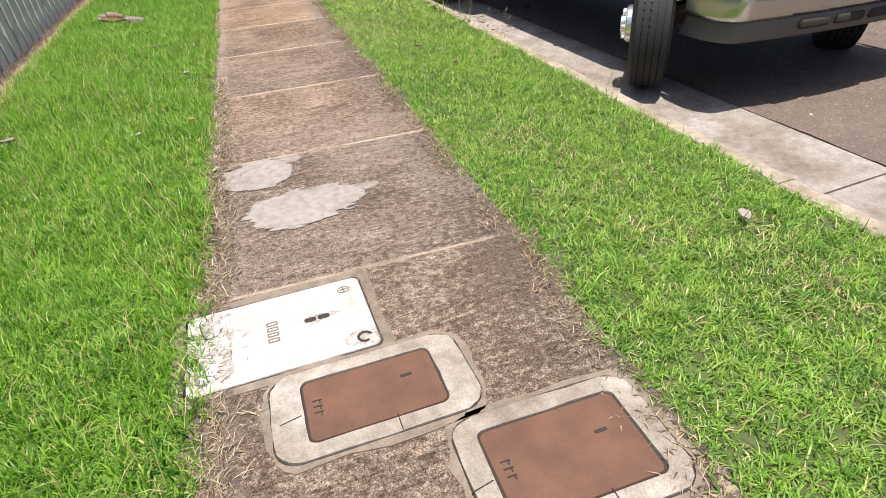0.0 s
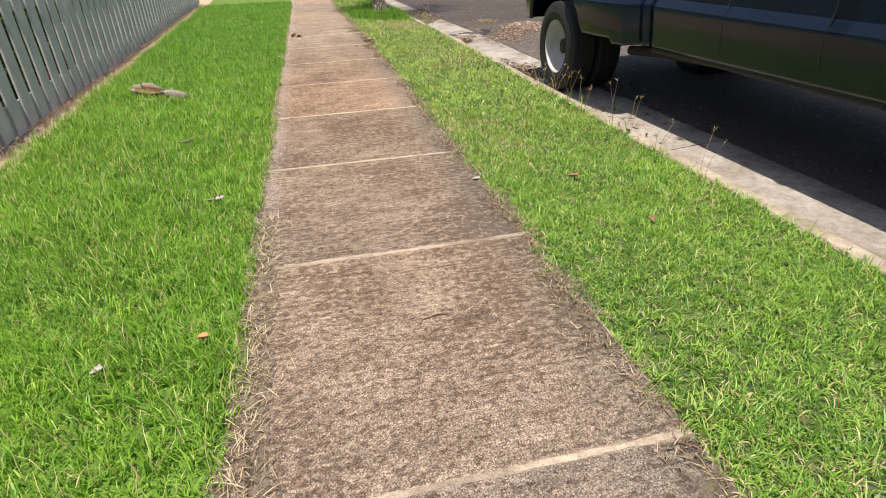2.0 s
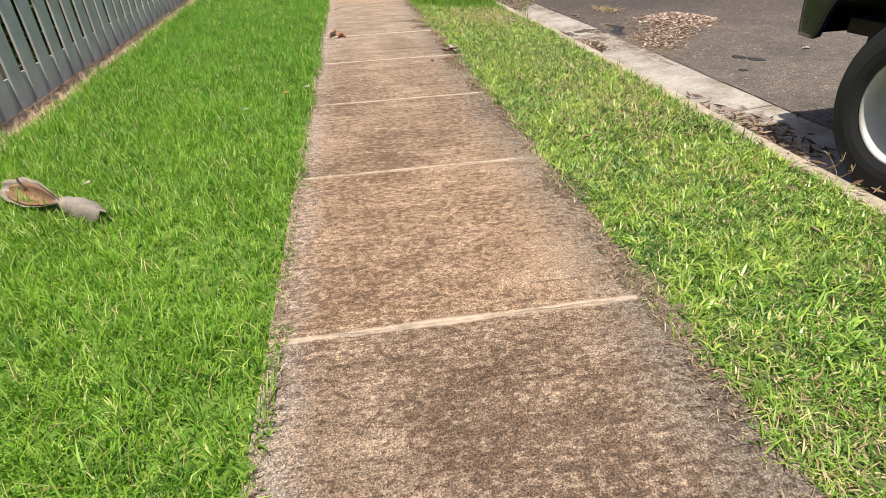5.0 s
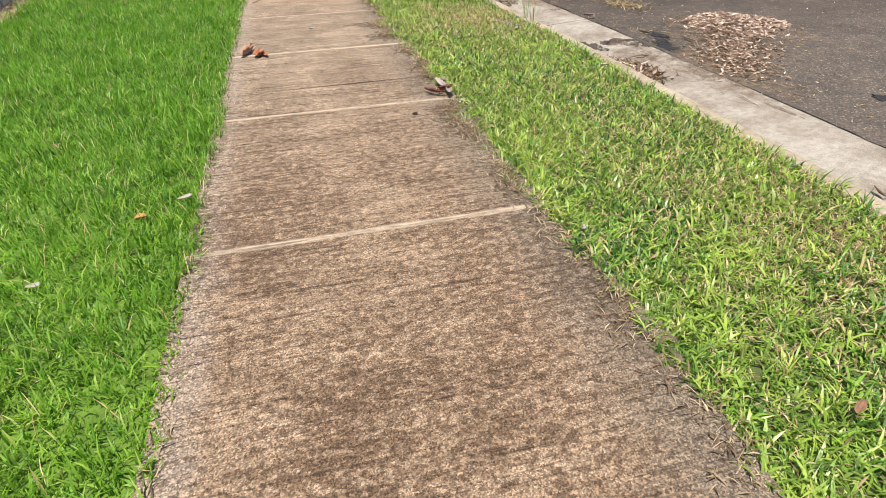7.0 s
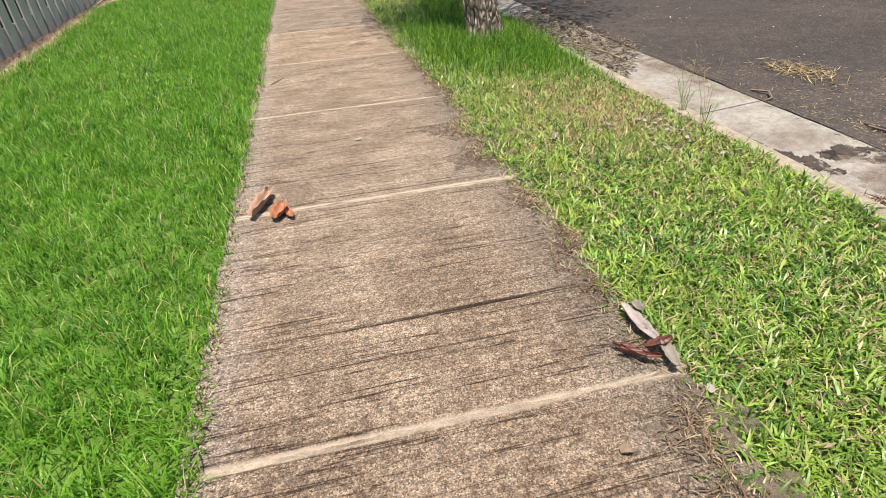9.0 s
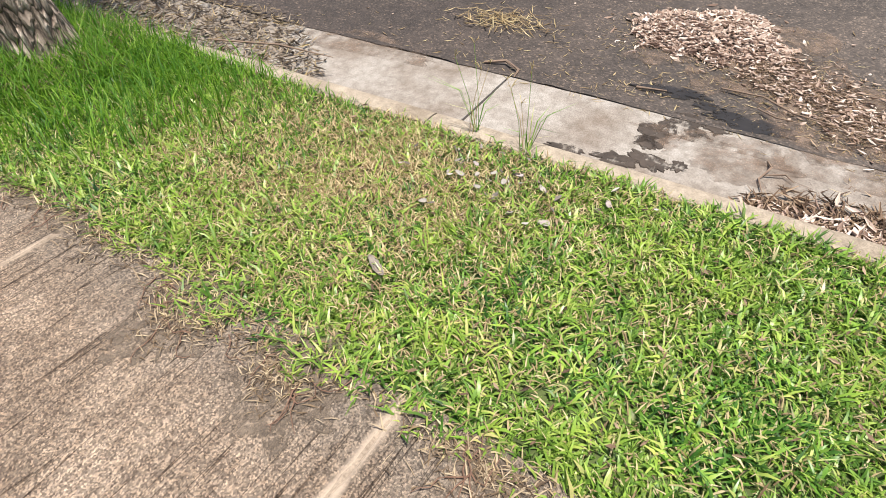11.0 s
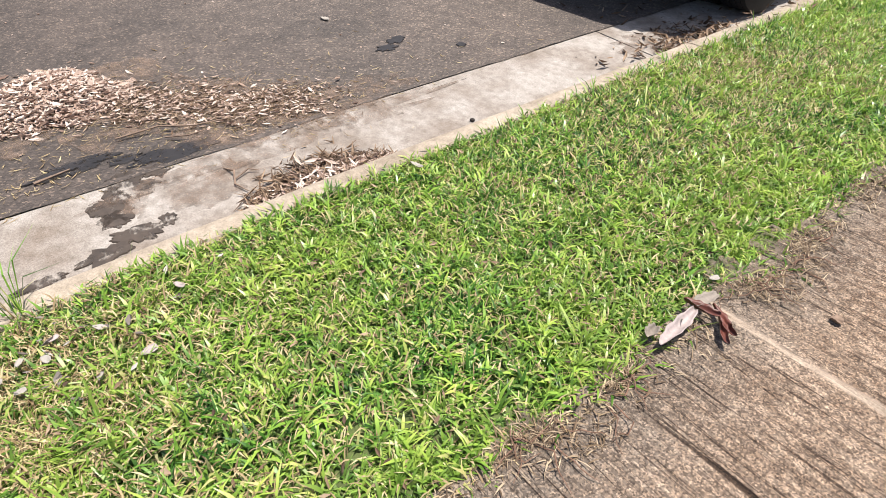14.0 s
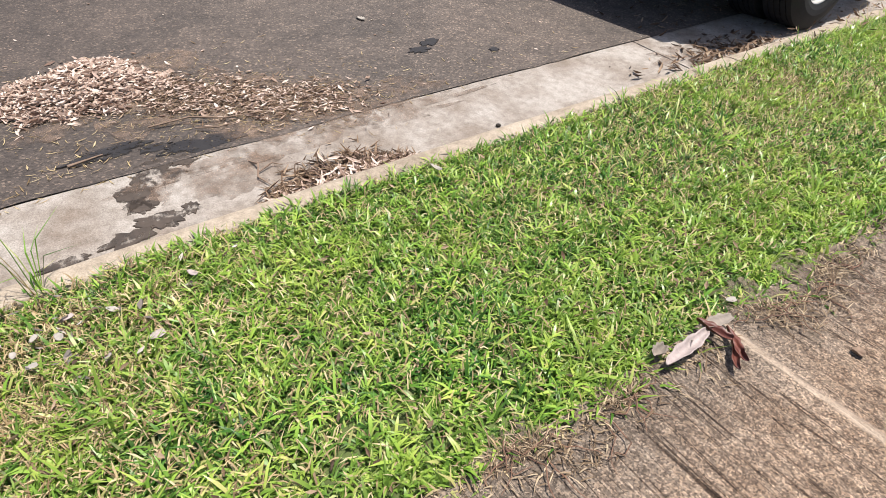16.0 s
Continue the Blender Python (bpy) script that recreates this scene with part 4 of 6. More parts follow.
part("grille", bm, M_GREYPL, truck)
# front bumper: bright band wrapped round the corners, grey lower band with two slots
NB = 36


def bumper_band(z0, z1, off0, off1, name, material, bulge=0.02, wide=1.065):
    bm = bmesh.new()
    rows = []
    for j in range(7):
        f = j / 6
        z = z0 + (z1 - z0) * f
        off = off0 + (off1 - off0) * f + bulge * math.sin(f * math.pi)
        row = []
        for i in range(NB + 1):
            u = -1 + 2 * i / NB
            g = min(1.0, abs(u) / 0.80)
            x = math.copysign(wide * (g - 0.035 * max(0.0, g - 0.90) / 0.10), u)
            x += math.copysign(0.035 * wide * min(1.0, max(0.0, abs(u) - 0.80) / 0.06), u)
            back = 0.09 * g * g + 0.04 * (max(0.0, g - 0.86) / 0.14) ** 2 + 0.36 * max(0.0, abs(u) - 0.80) / 0.20
            row.append(bm.verts.new((x, -3.40 - off + back, z)))
        rows.append(row)
    for a, b in zip(rows, rows[1:]):
        for i in range(NB):
            bm.faces.new((a[i], a[i + 1], b[i + 1], b[i]))
    top = [bm.verts.new((v.co.x * 0.97, v.co.y + 0.12, v.co.z)) for v in rows[-1]]
    for i in range(NB):
        bm.faces.new((rows[-1][i], rows[-1][i + 1], top[i + 1], top[i]))
    low = [bm.verts.new((v.co.x * 0.97, v.co.y + 0.12, v.co.z)) for v in rows[0]]
    for i in range(NB):
        bm.faces.new((rows[0][i], rows[0][i + 1], low[i + 1], low[i]))
    return part(name, bm, material, truck, smooth=True)


bumper_band(0.468, 0.670, 0.0, 0.0, "front_bumper", M_CHROME)
bumper_band(0.325, 0.465, -0.05, -0.005, "lower_valance", M_GREYPL, 0.01, 1.03)
bumper_band(0.675, 0.86, -0.02, -0.10, "bumper_cap", M_PAINT, 0.0)
for x in (-0.42, -0.14, 0.14, 0.42):
    bm = bmesh.new()
    box(bm, (x, -3.383 + 0.085 * x * x, 0.405), (0.235, 0.05, 0.062), None, 0.02, 3)
    part("air_slot", bm, M_DARK, truck)
bm = bmesh.new()
box(bm, (0, -3.41, 0.60), (0.34, 0.06, 0.15), None, 0.005)
part("number_plate", bm, M_PALE, truck)
# chassis, with a wide plate added to block light under the truck
bm = bmesh.new()
for sgn in (-1, 1):
    box(bm, (sgn * 0.45, 0, 0.50), (0.09, 6.3, 0.16))
box(bm, (0, -2.36, 0.34), (1.6, 0.14, 0.14))
box(bm, (0, 2.30, 0.34), (1.5, 0.16, 0.16))
box(bm, (0, 0.1, 0.60), (1.82, 5.6, 0.08))
box(bm, (0, -2.3, 0.85), (1.2, 1.3, 0.5))
box(bm, (0.1, -0.2, 0.40), (0.3, 1.0, 0.2))
part("chassis", bm, M_UNDER, truck)
for sgn in (-1, 1):
    bm = bmesh.new()
    box(bm, (sgn * 0.70, -2.98, 0.66), (0.46, 0.44, 0.56), None, 0.04, 2)
    part("wheel_liner", bm, M_BLACK, truck)
    bm = bmesh.new()
    box(bm, (sgn * 0.52, 2.16, 0.88), (0.08, 1.66, 0.78), None, 0.02, 2)
    part("wheel_liner", bm, M_BLACK, truck)
bm = bmesh.new()
tube(bm, [(-0.62, 0.2, 0.42), (-0.66, 0.9, 0.40), (-0.70, 1.35, 0.36)], [0.05, 0.05, 0.045], 14)
part("exhaust", bm, M_UNDER, truck)
for sgn in (-1, 1):
    fw = wheel("front_wheel", truck, (sgn * 0.955, FRONT_Y - 4.2, AXLE_Z), sgn, False)
    fw.rotation_euler = (0, 0, radians(-38))
    wheel("rear_wheel", truck, (sgn * 1.02, REAR_Y - 4.2, AXLE_Z), sgn, True)
    wheel("inner_rear_wheel", truck, (sgn * 0.72, REAR_Y - 4.2, AXLE_Z), sgn, True)

# ---- street tree ----
tree = empty("street_tree", pose(1.965, 14.03, -0.02), "street tree with pale furrowed bark in the verge", "tree")
rng = np.random.default_rng(5)
bm = bmesh.new()
NS, NR = 130, 72
rows = []
for i in range(NS + 1):
    h = 3.0 * i / NS
    r0 = 0.156 - 0.018 * h + 0.045 * math.exp(-h * 7)
    cx, cy = -0.19 * h + 0.02 * math.sin(h * 2), 0.03 * h
    row = []
    for k in range(NR):
        a = 2 * math.pi * k / NR
        f = 1 - 0.10 * max(0.0, 0.5 - 3.2 * abs(noise.noise(Vector((math.cos(a) * 5.5, math.sin(a) * 5.5, h * 4.5))))) + 0.10 * noise.noise(Vector((math.cos(a) * 3, math.sin(a) * 3, h * 1.1))) + 0.09 * noise.noise(Vector((math.cos(a) * 8, math.sin(a) * 8, h * 3)))
        row.append(bm.verts.new((cx + r0 * f * math.cos(a), cy + r0 * f * math.sin(a), h)))
    rows.append(row)
for a, b in zip(rows, rows[1:]):
    for k in range(NR):
        bm.faces.new((a[k], a[(k + 1) % NR], b[(k + 1) % NR], b[k]))
bm.faces.new(rows[-1])
part("trunk", bm, M_BARK, tree, "pale furrowed trunk")
tips = []
for k in range(7):
    a = 2 * math.pi * k / 7 + rng.uniform(-0.3, 0.3)
    up = rng.uniform(0.9, 1.8)
    out = rng.uniform(0.7, 1.5)
    p0 = Vector((-0.53, 0.08, 2.7 + 0.04 * k))
    p1 = p0 + Vector((0.35 + math.cos(a) * out * 0.5, math.sin(a) * out * 0.5 + 0.5, up * 0.55))
    p2 = p0 + Vector((0.8 + math.cos(a) * out, math.sin(a) * out + 1.2, up))
    bm = bmesh.new()
    tube(bm, [p0, p1, p2], [0.06, 0.04, 0.012], 8)
    part("limb", bm, M_BARK, tree)
    tips += [p1, p2, (p1 + p2) / 2]
verts, faces = [], []
for t in tips:
    for k in range(260):
        c = np.array(t) + rng.normal(0, 0.34, 3)
        d = rng.normal(0, 1, 3)
        d /= np.linalg.norm(d)
        e = np.cross(d, rng.normal(0, 1, 3))
        e /= np.linalg.norm(e)
        L, W = rng.uniform(0.05, 0.09), rng.uniform(0.012, 0.02)
        b = len(verts)
        verts += [tuple(c - d * L), tuple(c + e * W), tuple(c + d * L), tuple(c - e * W)]
        faces += [(b, b + 1, b + 2, b + 3)]
ob = new("crown", mesh_of("crown", verts, faces, M_LEAF))
ob.parent = tree

# ---- loose things on the ground ----
def curled(length, width, bend, cup, twist=0.0, n=14, m=6, thick=0.002, point=0.6, wob=0.12):
    """A dry leaf: a bent, cupped, pointed sheet with thickness, lying along x."""
    bm = bmesh.new()
    top, low = [], []
    for i in range(n + 1):
        f = i / n
        wdt = width * max(0.04, math.sin(math.pi * (0.06 + 0.9 * f)) ** point) * (1 + wob * math.sin(f * 23))
        a = bend * (f - 0.5)
        x = length / bend * math.sin(a) if abs(bend) > 0.05 else length * (f - 0.5)
        z = length / bend * (1 - math.cos(a)) if abs(bend) > 0.05 else 0
        rt, rl = [], []
        for j in range(m + 1):
            u = -1 + 2 * j / m
            yy, zz = u * wdt / 2, cup * (u * u) * wdt
            tw = twist * (f - 0.5)
            y2, z2 = yy * math.cos(tw) - zz * math.sin(tw), yy * math.sin(tw) + zz * math.cos(tw)
            p = Vector((x, y2, z + z2 + 0.04 * width * noise.noise(Vector((f * 6, u * 2, length * 50)))))
            rt.append(bm.verts.new(p + Vector((0, 0, thick))))
            rl.append(bm.verts.new(p))
        top.append(rt)
        low.append(rl)
    for g, flip in ((top, False), (low, True)):
        for i in range(n):
            for j in range(m):
                q = (g[i][j], g[i + 1][j], g[i + 1][j + 1], g[i][j + 1])
                bm.faces.new(q[::-1] if flip else q)
    for i in range(n):
        bm.faces.new((top[i][0], low[i][0], low[i + 1][0], top[i + 1][0]))
        bm.faces.new((top[i][m], top[i + 1][m], low[i + 1][m], low[i][m]))
    for i in (0, n):
        for j in range(m):
            bm.faces.new((top[i][j], top[i][j + 1], low[i][j + 1], low[i][j]))
    return bm


def lay(ob, x, y, z, rz, rx=0.0, ry=0.0):
    ob.matrix_world = pose(x, y, z, rx, ry, rz)
    return ob


# fallen palm sheath on the lawn
sheath = empty("palm_sheath", pose(-1.30, 6.86, 0.050, 34, 0, -33), "weathered grey-brown fallen palm sheath on the lawn", "palm sheath")
o = part("husk", curled(0.47, 0.150, 0.75, 0.52, 0.35, 22, 8, 0.006, 0.75, 0.05), M_SHEATH, sheath, smooth=True)
o.location = (-0.16, 0.0, 0.004)
o = part("inner_husk", curled(0.38, 0.115, 0.60, 0.50, 0.30, 16, 8, 0.004, 0.8, 0.03), M_SHEATH_IN, sheath, "reddish brown inside", True)
o.location = (-0.145, -0.002, 0.016)
o = part("folded_end", curled(0.34, 0.130, -0.55, -0.55, -0.5, 16, 8, 0.005, 0.55, 0.06), M_SHEATH, sheath, "grey rounded back of the folded end", True)
o.location = (0.185, 0.0, 0.062)
bm = bmesh.new()
tube(bm, [(0.24, 0, 0.03), (0.31, 0.015, 0.035), (0.38, 0.01, 0.03)], [0.010, 0.006, 0.003])
part("stalk", bm, M_SHEATH, sheath)
bm = bmesh.new()
tube(bm, [(-0.24, 0.03, 0.04), (-0.25, 0.05, 0.09), (-0.22, 0.06, 0.12)], [0.008, 0.006, 0.003])
part("stub", bm, M_SHEATH, sheath)

# orange-brown curled leaf on the left edge of the path
lf = empty("curled_leaf", pose(0.10, 11.20, 0.006, 0, 0, 60), "curled orange-brown dead leaf at the path's edge", "dead leaf")
o = part("long_blade", curled(0.27, 0.060, 0.7, 0.75, 0.9, 18, 6), M_TANLEAF, lf, "pinkish tan folded blade", True)
o.matrix_world = pose(0.02, 11.27, 0.008, 0, 0, 75)
o = part("torn_piece", curled(0.16, 0.070, 1.1, 0.5, 0.5), M_ORANGE, lf, "torn orange piece", True)
o.matrix_world = pose(0.105, 11.17, 0.006, 0, 0, 80)
o = part("torn_point", curled(0.12, 0.035, 1.2, 0.5, 0.8), M_ORANGE, lf, smooth=True)
o.matrix_world = pose(0.15, 11.15, 0.005, 0, 0, 110)

# torn grey and red-brown leaf on the right edge
tl = empty("torn_leaf", pose(1.245, 9.92, 0.010, 0, 0, 0), "torn grey and red-brown dead leaf on the path's edge", "dead leaf")
o = part("grey_blade", curled(0.20, 0.042, 0.6, 0.45, 0.7), M_GREYLEAF, tl, "grey-mauve curled blade", True)
o.matrix_world = tl.matrix_world @ pose(0.014, 0.075, 0.014, 0, 0, 97)
o = part("ribbed_tip", curled(0.11, 0.040, 0.4, 0.3, 0.2), M_SHEATH, tl, "pale ribbed end", True)
o.matrix_world = tl.matrix_world @ pose(0.030, -0.08, 0.022, 0, 0, 80)
o = part("red_strip", curled(0.11, 0.030, 0.9, 0.6, 1.0), M_REDLEAF, tl, "red-brown torn strip", True)
o.matrix_world = tl.matrix_world @ pose(0.015, -0.04, 0.022, 0, 0, 12)
o = part("red_strip", curled(0.13, 0.024, 0.9, 0.7, 1.9), M_REDLEAF, tl, "red-brown torn strip", True)
o.matrix_world = tl.matrix_world @ pose(-0.050, -0.055, 0.012, 0, 0, -28)
o = part("red_strip", curled(0.11, 0.022, 0.8, 0.7, 2.0), M_REDLEAF, tl, "dark curled strip", True)
o.matrix_world = tl.matrix_world @ pose(-0.068, -0.025, 0.010, 0, 0, -42)
o = part("curl", curled(0.06, 0.035, 1.5, 0.6, 0.3), M_SHEATH, tl, smooth=True)
o.matrix_world = tl.matrix_world @ pose(0.05, 0.145, 0.012, 0, 0, 100)

# single fallen leaves and bits
ITEMS = (
    ("fallen_leaf", -0.32, 8.70, 0.05, 40, 0.05, 0.032, M_YLEAF, "small tan dead leaf lying in the lawn", "dead leaf"),
    ("fallen_leaf", 1.82, 3.40, 0.05, 10, 0.085, 0.03, M_SHEATH_IN, "small brown dead leaf lying in the verge", "dead leaf"),
    ("fallen_leaf", 1.95, 2.70, 0.05, 60, 0.075, 0.03, M_SHEATH_IN, "small brown dead leaf lying in the verge", "dead leaf"),
    ("fallen_leaf", -0.37, 3.70, 0.045, 20, 0.11, 0.035, M_GREYLEAF, "pale grey dead leaf lying in the lawn", "dead leaf"),
    ("fallen_leaf", -0.75, 5.0, 0.055, 50, 0.16, 0.03, M_SHEATH, "long dry brown leaf lying in the lawn", "dead leaf"),
    ("fallen_leaf", 2.26, -0.35, 0.05, 80, 0.09, 0.05, M_GREYLEAF, "pale dry leaf lying in the verge", "dead leaf"),
    ("pale_chip", 1.32, 9.70, 0.035, 70, 0.034, 0.018, M_PALE, "small white chip at the path's edge", "chip"),
    ("pale_chip", 1.245, 3.61, 0.006, 20, 0.06, 0.03, M_PALE, "small pale chip on the path's edge", "chip"),
    ("pale_chip", 0.55, 11.97, 0.003, 35, 0.05, 0.02, M_PALE, "small pale chip on the path", "chip"),
    ("pale_chip", -0.16, 8.80, 0.07, 30, 0.06, 0.02, M_PALE, "small white bits in the lawn", "chip"),
    ("pale_chip", 2.24, 11.43, 0.045, 20, 0.035, 0.018, M_PALE, "pale bark piece in the verge", "chip"),
    ("pale_chip", 2.20, 11.60, 0.045, 75, 0.045, 0.018, M_PALE, "pale bark piece in the verge", "chip"),
    ("pale_chip", 1.98, 11.62, 0.045, 130, 0.03, 0.018, M_PALE, "pale bark piece in the verge", "chip"),
    ("pale_chip", 2.32, 11.05, 0.045, 30, 0.04, 0.018, M_GREYLEAF, "grey bark piece in the verge", "chip"),
    ("pale_chip", 2.10, 11.20, 0.045, 100, 0.045, 0.025, M_GREYLEAF, "grey bark piece in the verge", "chip"),
    ("fallen_leaf", 1.0, 9.58, 0.003, 15, 0.035, 0.03, M_TWIG, "small dark dead leaf flat on the path", "dead leaf"),
    ("fallen_leaf", 2.45, 10.05, 0.045, 15, 0.07, 0.02, M_PALE, "small pale leaf in the verge", "dead leaf"),
    ("fallen_leaf", 1.62, 11.55, 0.04, 65, 0.11, 0.03, M_SHEATH, "brown dead leaf lying in the verge", "dead leaf"),
    ("pale_chip", 2.27, 11.49, 0.045, 150, 0.03, 0.014, M_PALE, "pale bark piece in the verge", "chip"),
    ("pale_chip", 2.23, 11.54, 0.045, 10, 0.026, 0.014, M_PALE, "pale bark piece in the verge", "chip"),
    ("pale_chip", 2.29, 11.58, 0.045, 60, 0.034, 0.014, M_GREYLEAF, "grey bark piece in the verge", "chip"),
    ("pale_chip", 2.16, 11.50, 0.045, 95, 0.028, 0.016, M_PALE, "pale bark piece in the verge", "chip"),
    ("pale_chip", 2.31, 11.40, 0.045, 120, 0.03, 0.014, M_GREYLEAF, "grey bark piece in the verge", "chip"),
    ("fallen_leaf", -0.23, 2.23, 0.075, 25, 0.045, 0.028, M_YLEAF, "small orange dead leaf lying in the lawn", "dead leaf"),
    ("pale_chip", -0.58, 2.14, 0.07, 60, 0.05, 0.025, M_PALE, "small pale chip lying in the lawn", "chip"),
    ("pale_chip", -0.065, 1.36, 0.010, 60, 0.06, 0.028, M_PALE, "small pale chip at the lawn's edge", "chip"),
    ("fallen_leaf", -1.47, 2.42, 0.07, 20, 0.13, 0.05, M_SHEATH, "brown crumpled leaf lying on the lawn", "dead leaf"),
    ("pale_chip", -0.58, 8.29, 0.07, 10, 0.045, 0.02, M_PALE, "small pale bit lying in the lawn", "chip"),
    ("pale_chip", -1.26, 7.12, 0.07, 70, 0.05, 0.02, M_PALE, "small pale bit lying in the lawn", "chip"),
    ("pale_chip", 1.36, 8.16, 0.04, 70, 0.035, 0.018, M_PALE, "small white bit at the verge's edge", "chip"),
    ("fallen_leaf", 1.63, 7.17, 0.045, 30, 0.065, 0.022, M_SHEATH_IN, "small brown dead leaf lying in the verge", "dead leaf"),
    ("fallen_leaf", 3.14, 15.57, -0.09, 30, 0.12, 0.05, M_ORANGE, "orange-brown dead leaf on the gutter litter", "dead leaf"),
    ("fallen_leaf", 4.75, 9.25, -0.085, 15, 0.10, 0.04, M_PALE, "pale dead leaf flat on the asphalt", "dead leaf"),
)
for nm, x, y, z, rz, L, W, mt, lab, cat in ITEMS:
    ob = part(nm, curled(L, W * 1.2, 0.5, 0.14, 0.5, 8, 4, 0.003, 0.45, 0.10) if nm == "pale_chip" else curled(L, W, 1.1, 0.5, 0.7, 8, 4), mt, smooth=True)
    lay(ob, x, y, z - 0.022 if z > 0.02 else z, rz)
    tagged(ob, lab, cat)
peb = bmesh.new()
bmesh.ops.create_icosphere(peb, subdivisions=2, radius=0.015)
for v in peb.verts:
    v.co *= 1 + 0.25 * noise.noise(v.co * 40)
    v.co.z *= 0.7
o = part("pebble", peb, M_DARK, smooth=True)
lay(o, 2.88, 9.38, -0.134, 0)
tagged(o, "small dark pebble lying in the gutter", "pebble")


def twig(pts, r, label="bare forked twig lying on the ground"):
    bm = bmesh.new()
    tube(bm, pts, [r] * (len(pts) - 1) + [r * 0.4], 6)
    o = part("twig", bm, M_TWIG)
    tagged(o, label, "twig")
    return o


gz = -0.118
twig([(3.18, 10.62, gz), (3.10, 10.60, gz + 0.02), (3.02, 10.63, gz), (2.94, 10.60, gz - 0.008)], 0.005)
twig([(3.06, 10.615, gz), (3.09, 10.54, gz + 0.012), (3.06, 10.50, gz + 0.004)], 0.004)
twig([(3.72, 10.95, -0.085), (3.70, 10.75, -0.07), (3.62, 10.6, -0.08), (3.60, 10.40, -0.085)], 0.005)
twig([(3.60, 10.75, -0.09), (3.52, 10.66, -0.075), (3.56, 10.55, -0.09)], 0.0045)
twig([(3.52, 11.33, -0.095), (3.55, 11.18, -0.09)], 0.008)
twig([(3.37, 12.16, -0.10), (3.42, 12.05, -0.085), (3.36, 11.94, -0.09), (3.29, 11.93, -0.10)], 0.009)
twig([(0.0, 13.40, 0.006), (0.05, 13.47, 0.010), (0.09, 13.56, 0.006)], 0.004)
twig([(0.61, 2.19, 0.004), (0.68, 2.21, 0.006), (0.74, 2.20, 0.004)], 0.0035)
twig([(2.50, 13.4, 0.06), (2.72, 13.1, 0.02), (2.82, 12.8, -0.02)], 0.006)


def surface_z(x, y):
    """Just above the street or the gutter."""
    u = x - gutter_x(y)
    if u > -0.05:
        return max(road_z(max(x, gutter_x(y)), y), lift(y) - 0.112) + 0.006
    return lift(y) + 0.0042 + (-0.143 + 0.0721 * (u + 0.45) if u > -0.45 else -0.143 + 0.045 * (u + 0.45))


def spots(name, places, material, label, kind="structure"):
    e = empty(name, Matrix(), label, "stain", kind=kind)
    for i, (x, y, rx, ry, turn, z) in enumerate(places):
        bm = blob((x, y), rx, ry, turn, 0.55, 2.4, 3.3 * i + len(name), 56, 0.0015, 0.0)
        for v in bm.verts:
            v.co.z += surface_z(v.co.x, v.co.y)
        part("stain_film", bm, material, e)


spots("wet_patch", ((3.575, 11.15, 0.055, 0.17, 0.15, 0), (3.45, 10.77, 0.065, 0.18, -0.1, 0), (3.52, 10.95, 0.03, 0.07, 0, 0)), M_WETFILM, "wet black patch on the asphalt beside the gutter")
spots("gutter_stain", ((3.33, 10.87, 0.05, 0.06, 0.2, 0), (3.27, 11.01, 0.11, 0.09, 0.1, 0), (3.16, 11.09, 0.12, 0.08, 0.2, 0), (3.07, 11.12, 0.05, 0.05, 0, 0), (2.93, 11.07, 0.045, 0.10, -0.2, 0),
                       (2.87, 11.20, 0.045, 0.10, 0.1, 0), (2.956, 10.94, 0.038, 0.032, 0, 0), (2.84, 11.42, 0.025, 0.08, 0.1, 0)), M_STAINFILM, "dark wet stain across the concrete gutter")
spots("road_dirt", ((3.72, 10.38, 0.42, 0.62, -0.65, 0), (4.25, 11.05, 0.45, 0.50, 0.2, 0), (3.50, 9.75, 0.16, 0.42, 0.1, 0)), M_DIRTFILM, "brown dirt washed over the asphalt round the leaf heap")
spots("gutter_dirt", ((3.24, 10.20, 0.10, 0.85, 0.03, 0), (3.10, 10.75, 0.12, 0.30, 0.1, 0), (3.02, 7.55, 0.16, 0.35, 0.0, 0), (3.22, 12.9, 0.12, 0.5, 0.1, 0)), M_DIRTFILM, "reddish brown dirt along the gutter's outer edge")
spots("road_spot", ((3.99, 9.19, 0.05, 0.07, 0, -0.096), (4.08, 9.07, 0.045, 0.07, 0.2, -0.094), (3.75, 8.75, 0.03, 0.03, 0, -0.100), (4.9, 7.2, 0.05, 0.04, 0.5, -0.076),
                    (4.55, 0.30, 0.06, 0.04, 0.5, -0.090)), M_WET, "small dark oil spots on the asphalt")


# ---- litter ----
def flakes(name, n, sampler, size, material, label, category, seed, flat=0.35, wide=(0.16, 0.34)):
    """Many small curled flakes heaped by a sampler that gives x, y, z."""
    rg = np.random.default_rng(seed)
    verts, faces = [], []
    for _ in range(n):
        x, y, z = sampler(rg)
        L = rg.uniform(*size)
        W = L * rg.uniform(*wide)
        a = rg.uniform(0, 2 * math.pi)
        tilt, rollv = rg.normal(0, flat), rg.normal(0, flat)
        m = Matrix.Translation((x, y, z + 0.004)) @ Euler((rollv, tilt, a)).to_matrix().to_4x4()
        c = rg.uniform(0.0, 0.35) * W
        b = len(verts)
        for u, w0 in ((-0.5, 0.25), (0.0, 1.0), (0.5, 0.2)):
            for v in (-1, 0, 1):
                verts.append(tuple(m @ Vector((u * L, v * w0 * W / 2, c * (abs(v) - 0.5) * 2 * w0 + 0.12 * L * abs(u)))))
        for i in range(2):
            for j in range(2):
                p = b + i * 3 + j
                faces.append((p, p + 1, p + 4, p + 3))
    ob = new(name, mesh_of(name, verts, faces, material))
    return tagged(ob, label, category, kind="stuff")


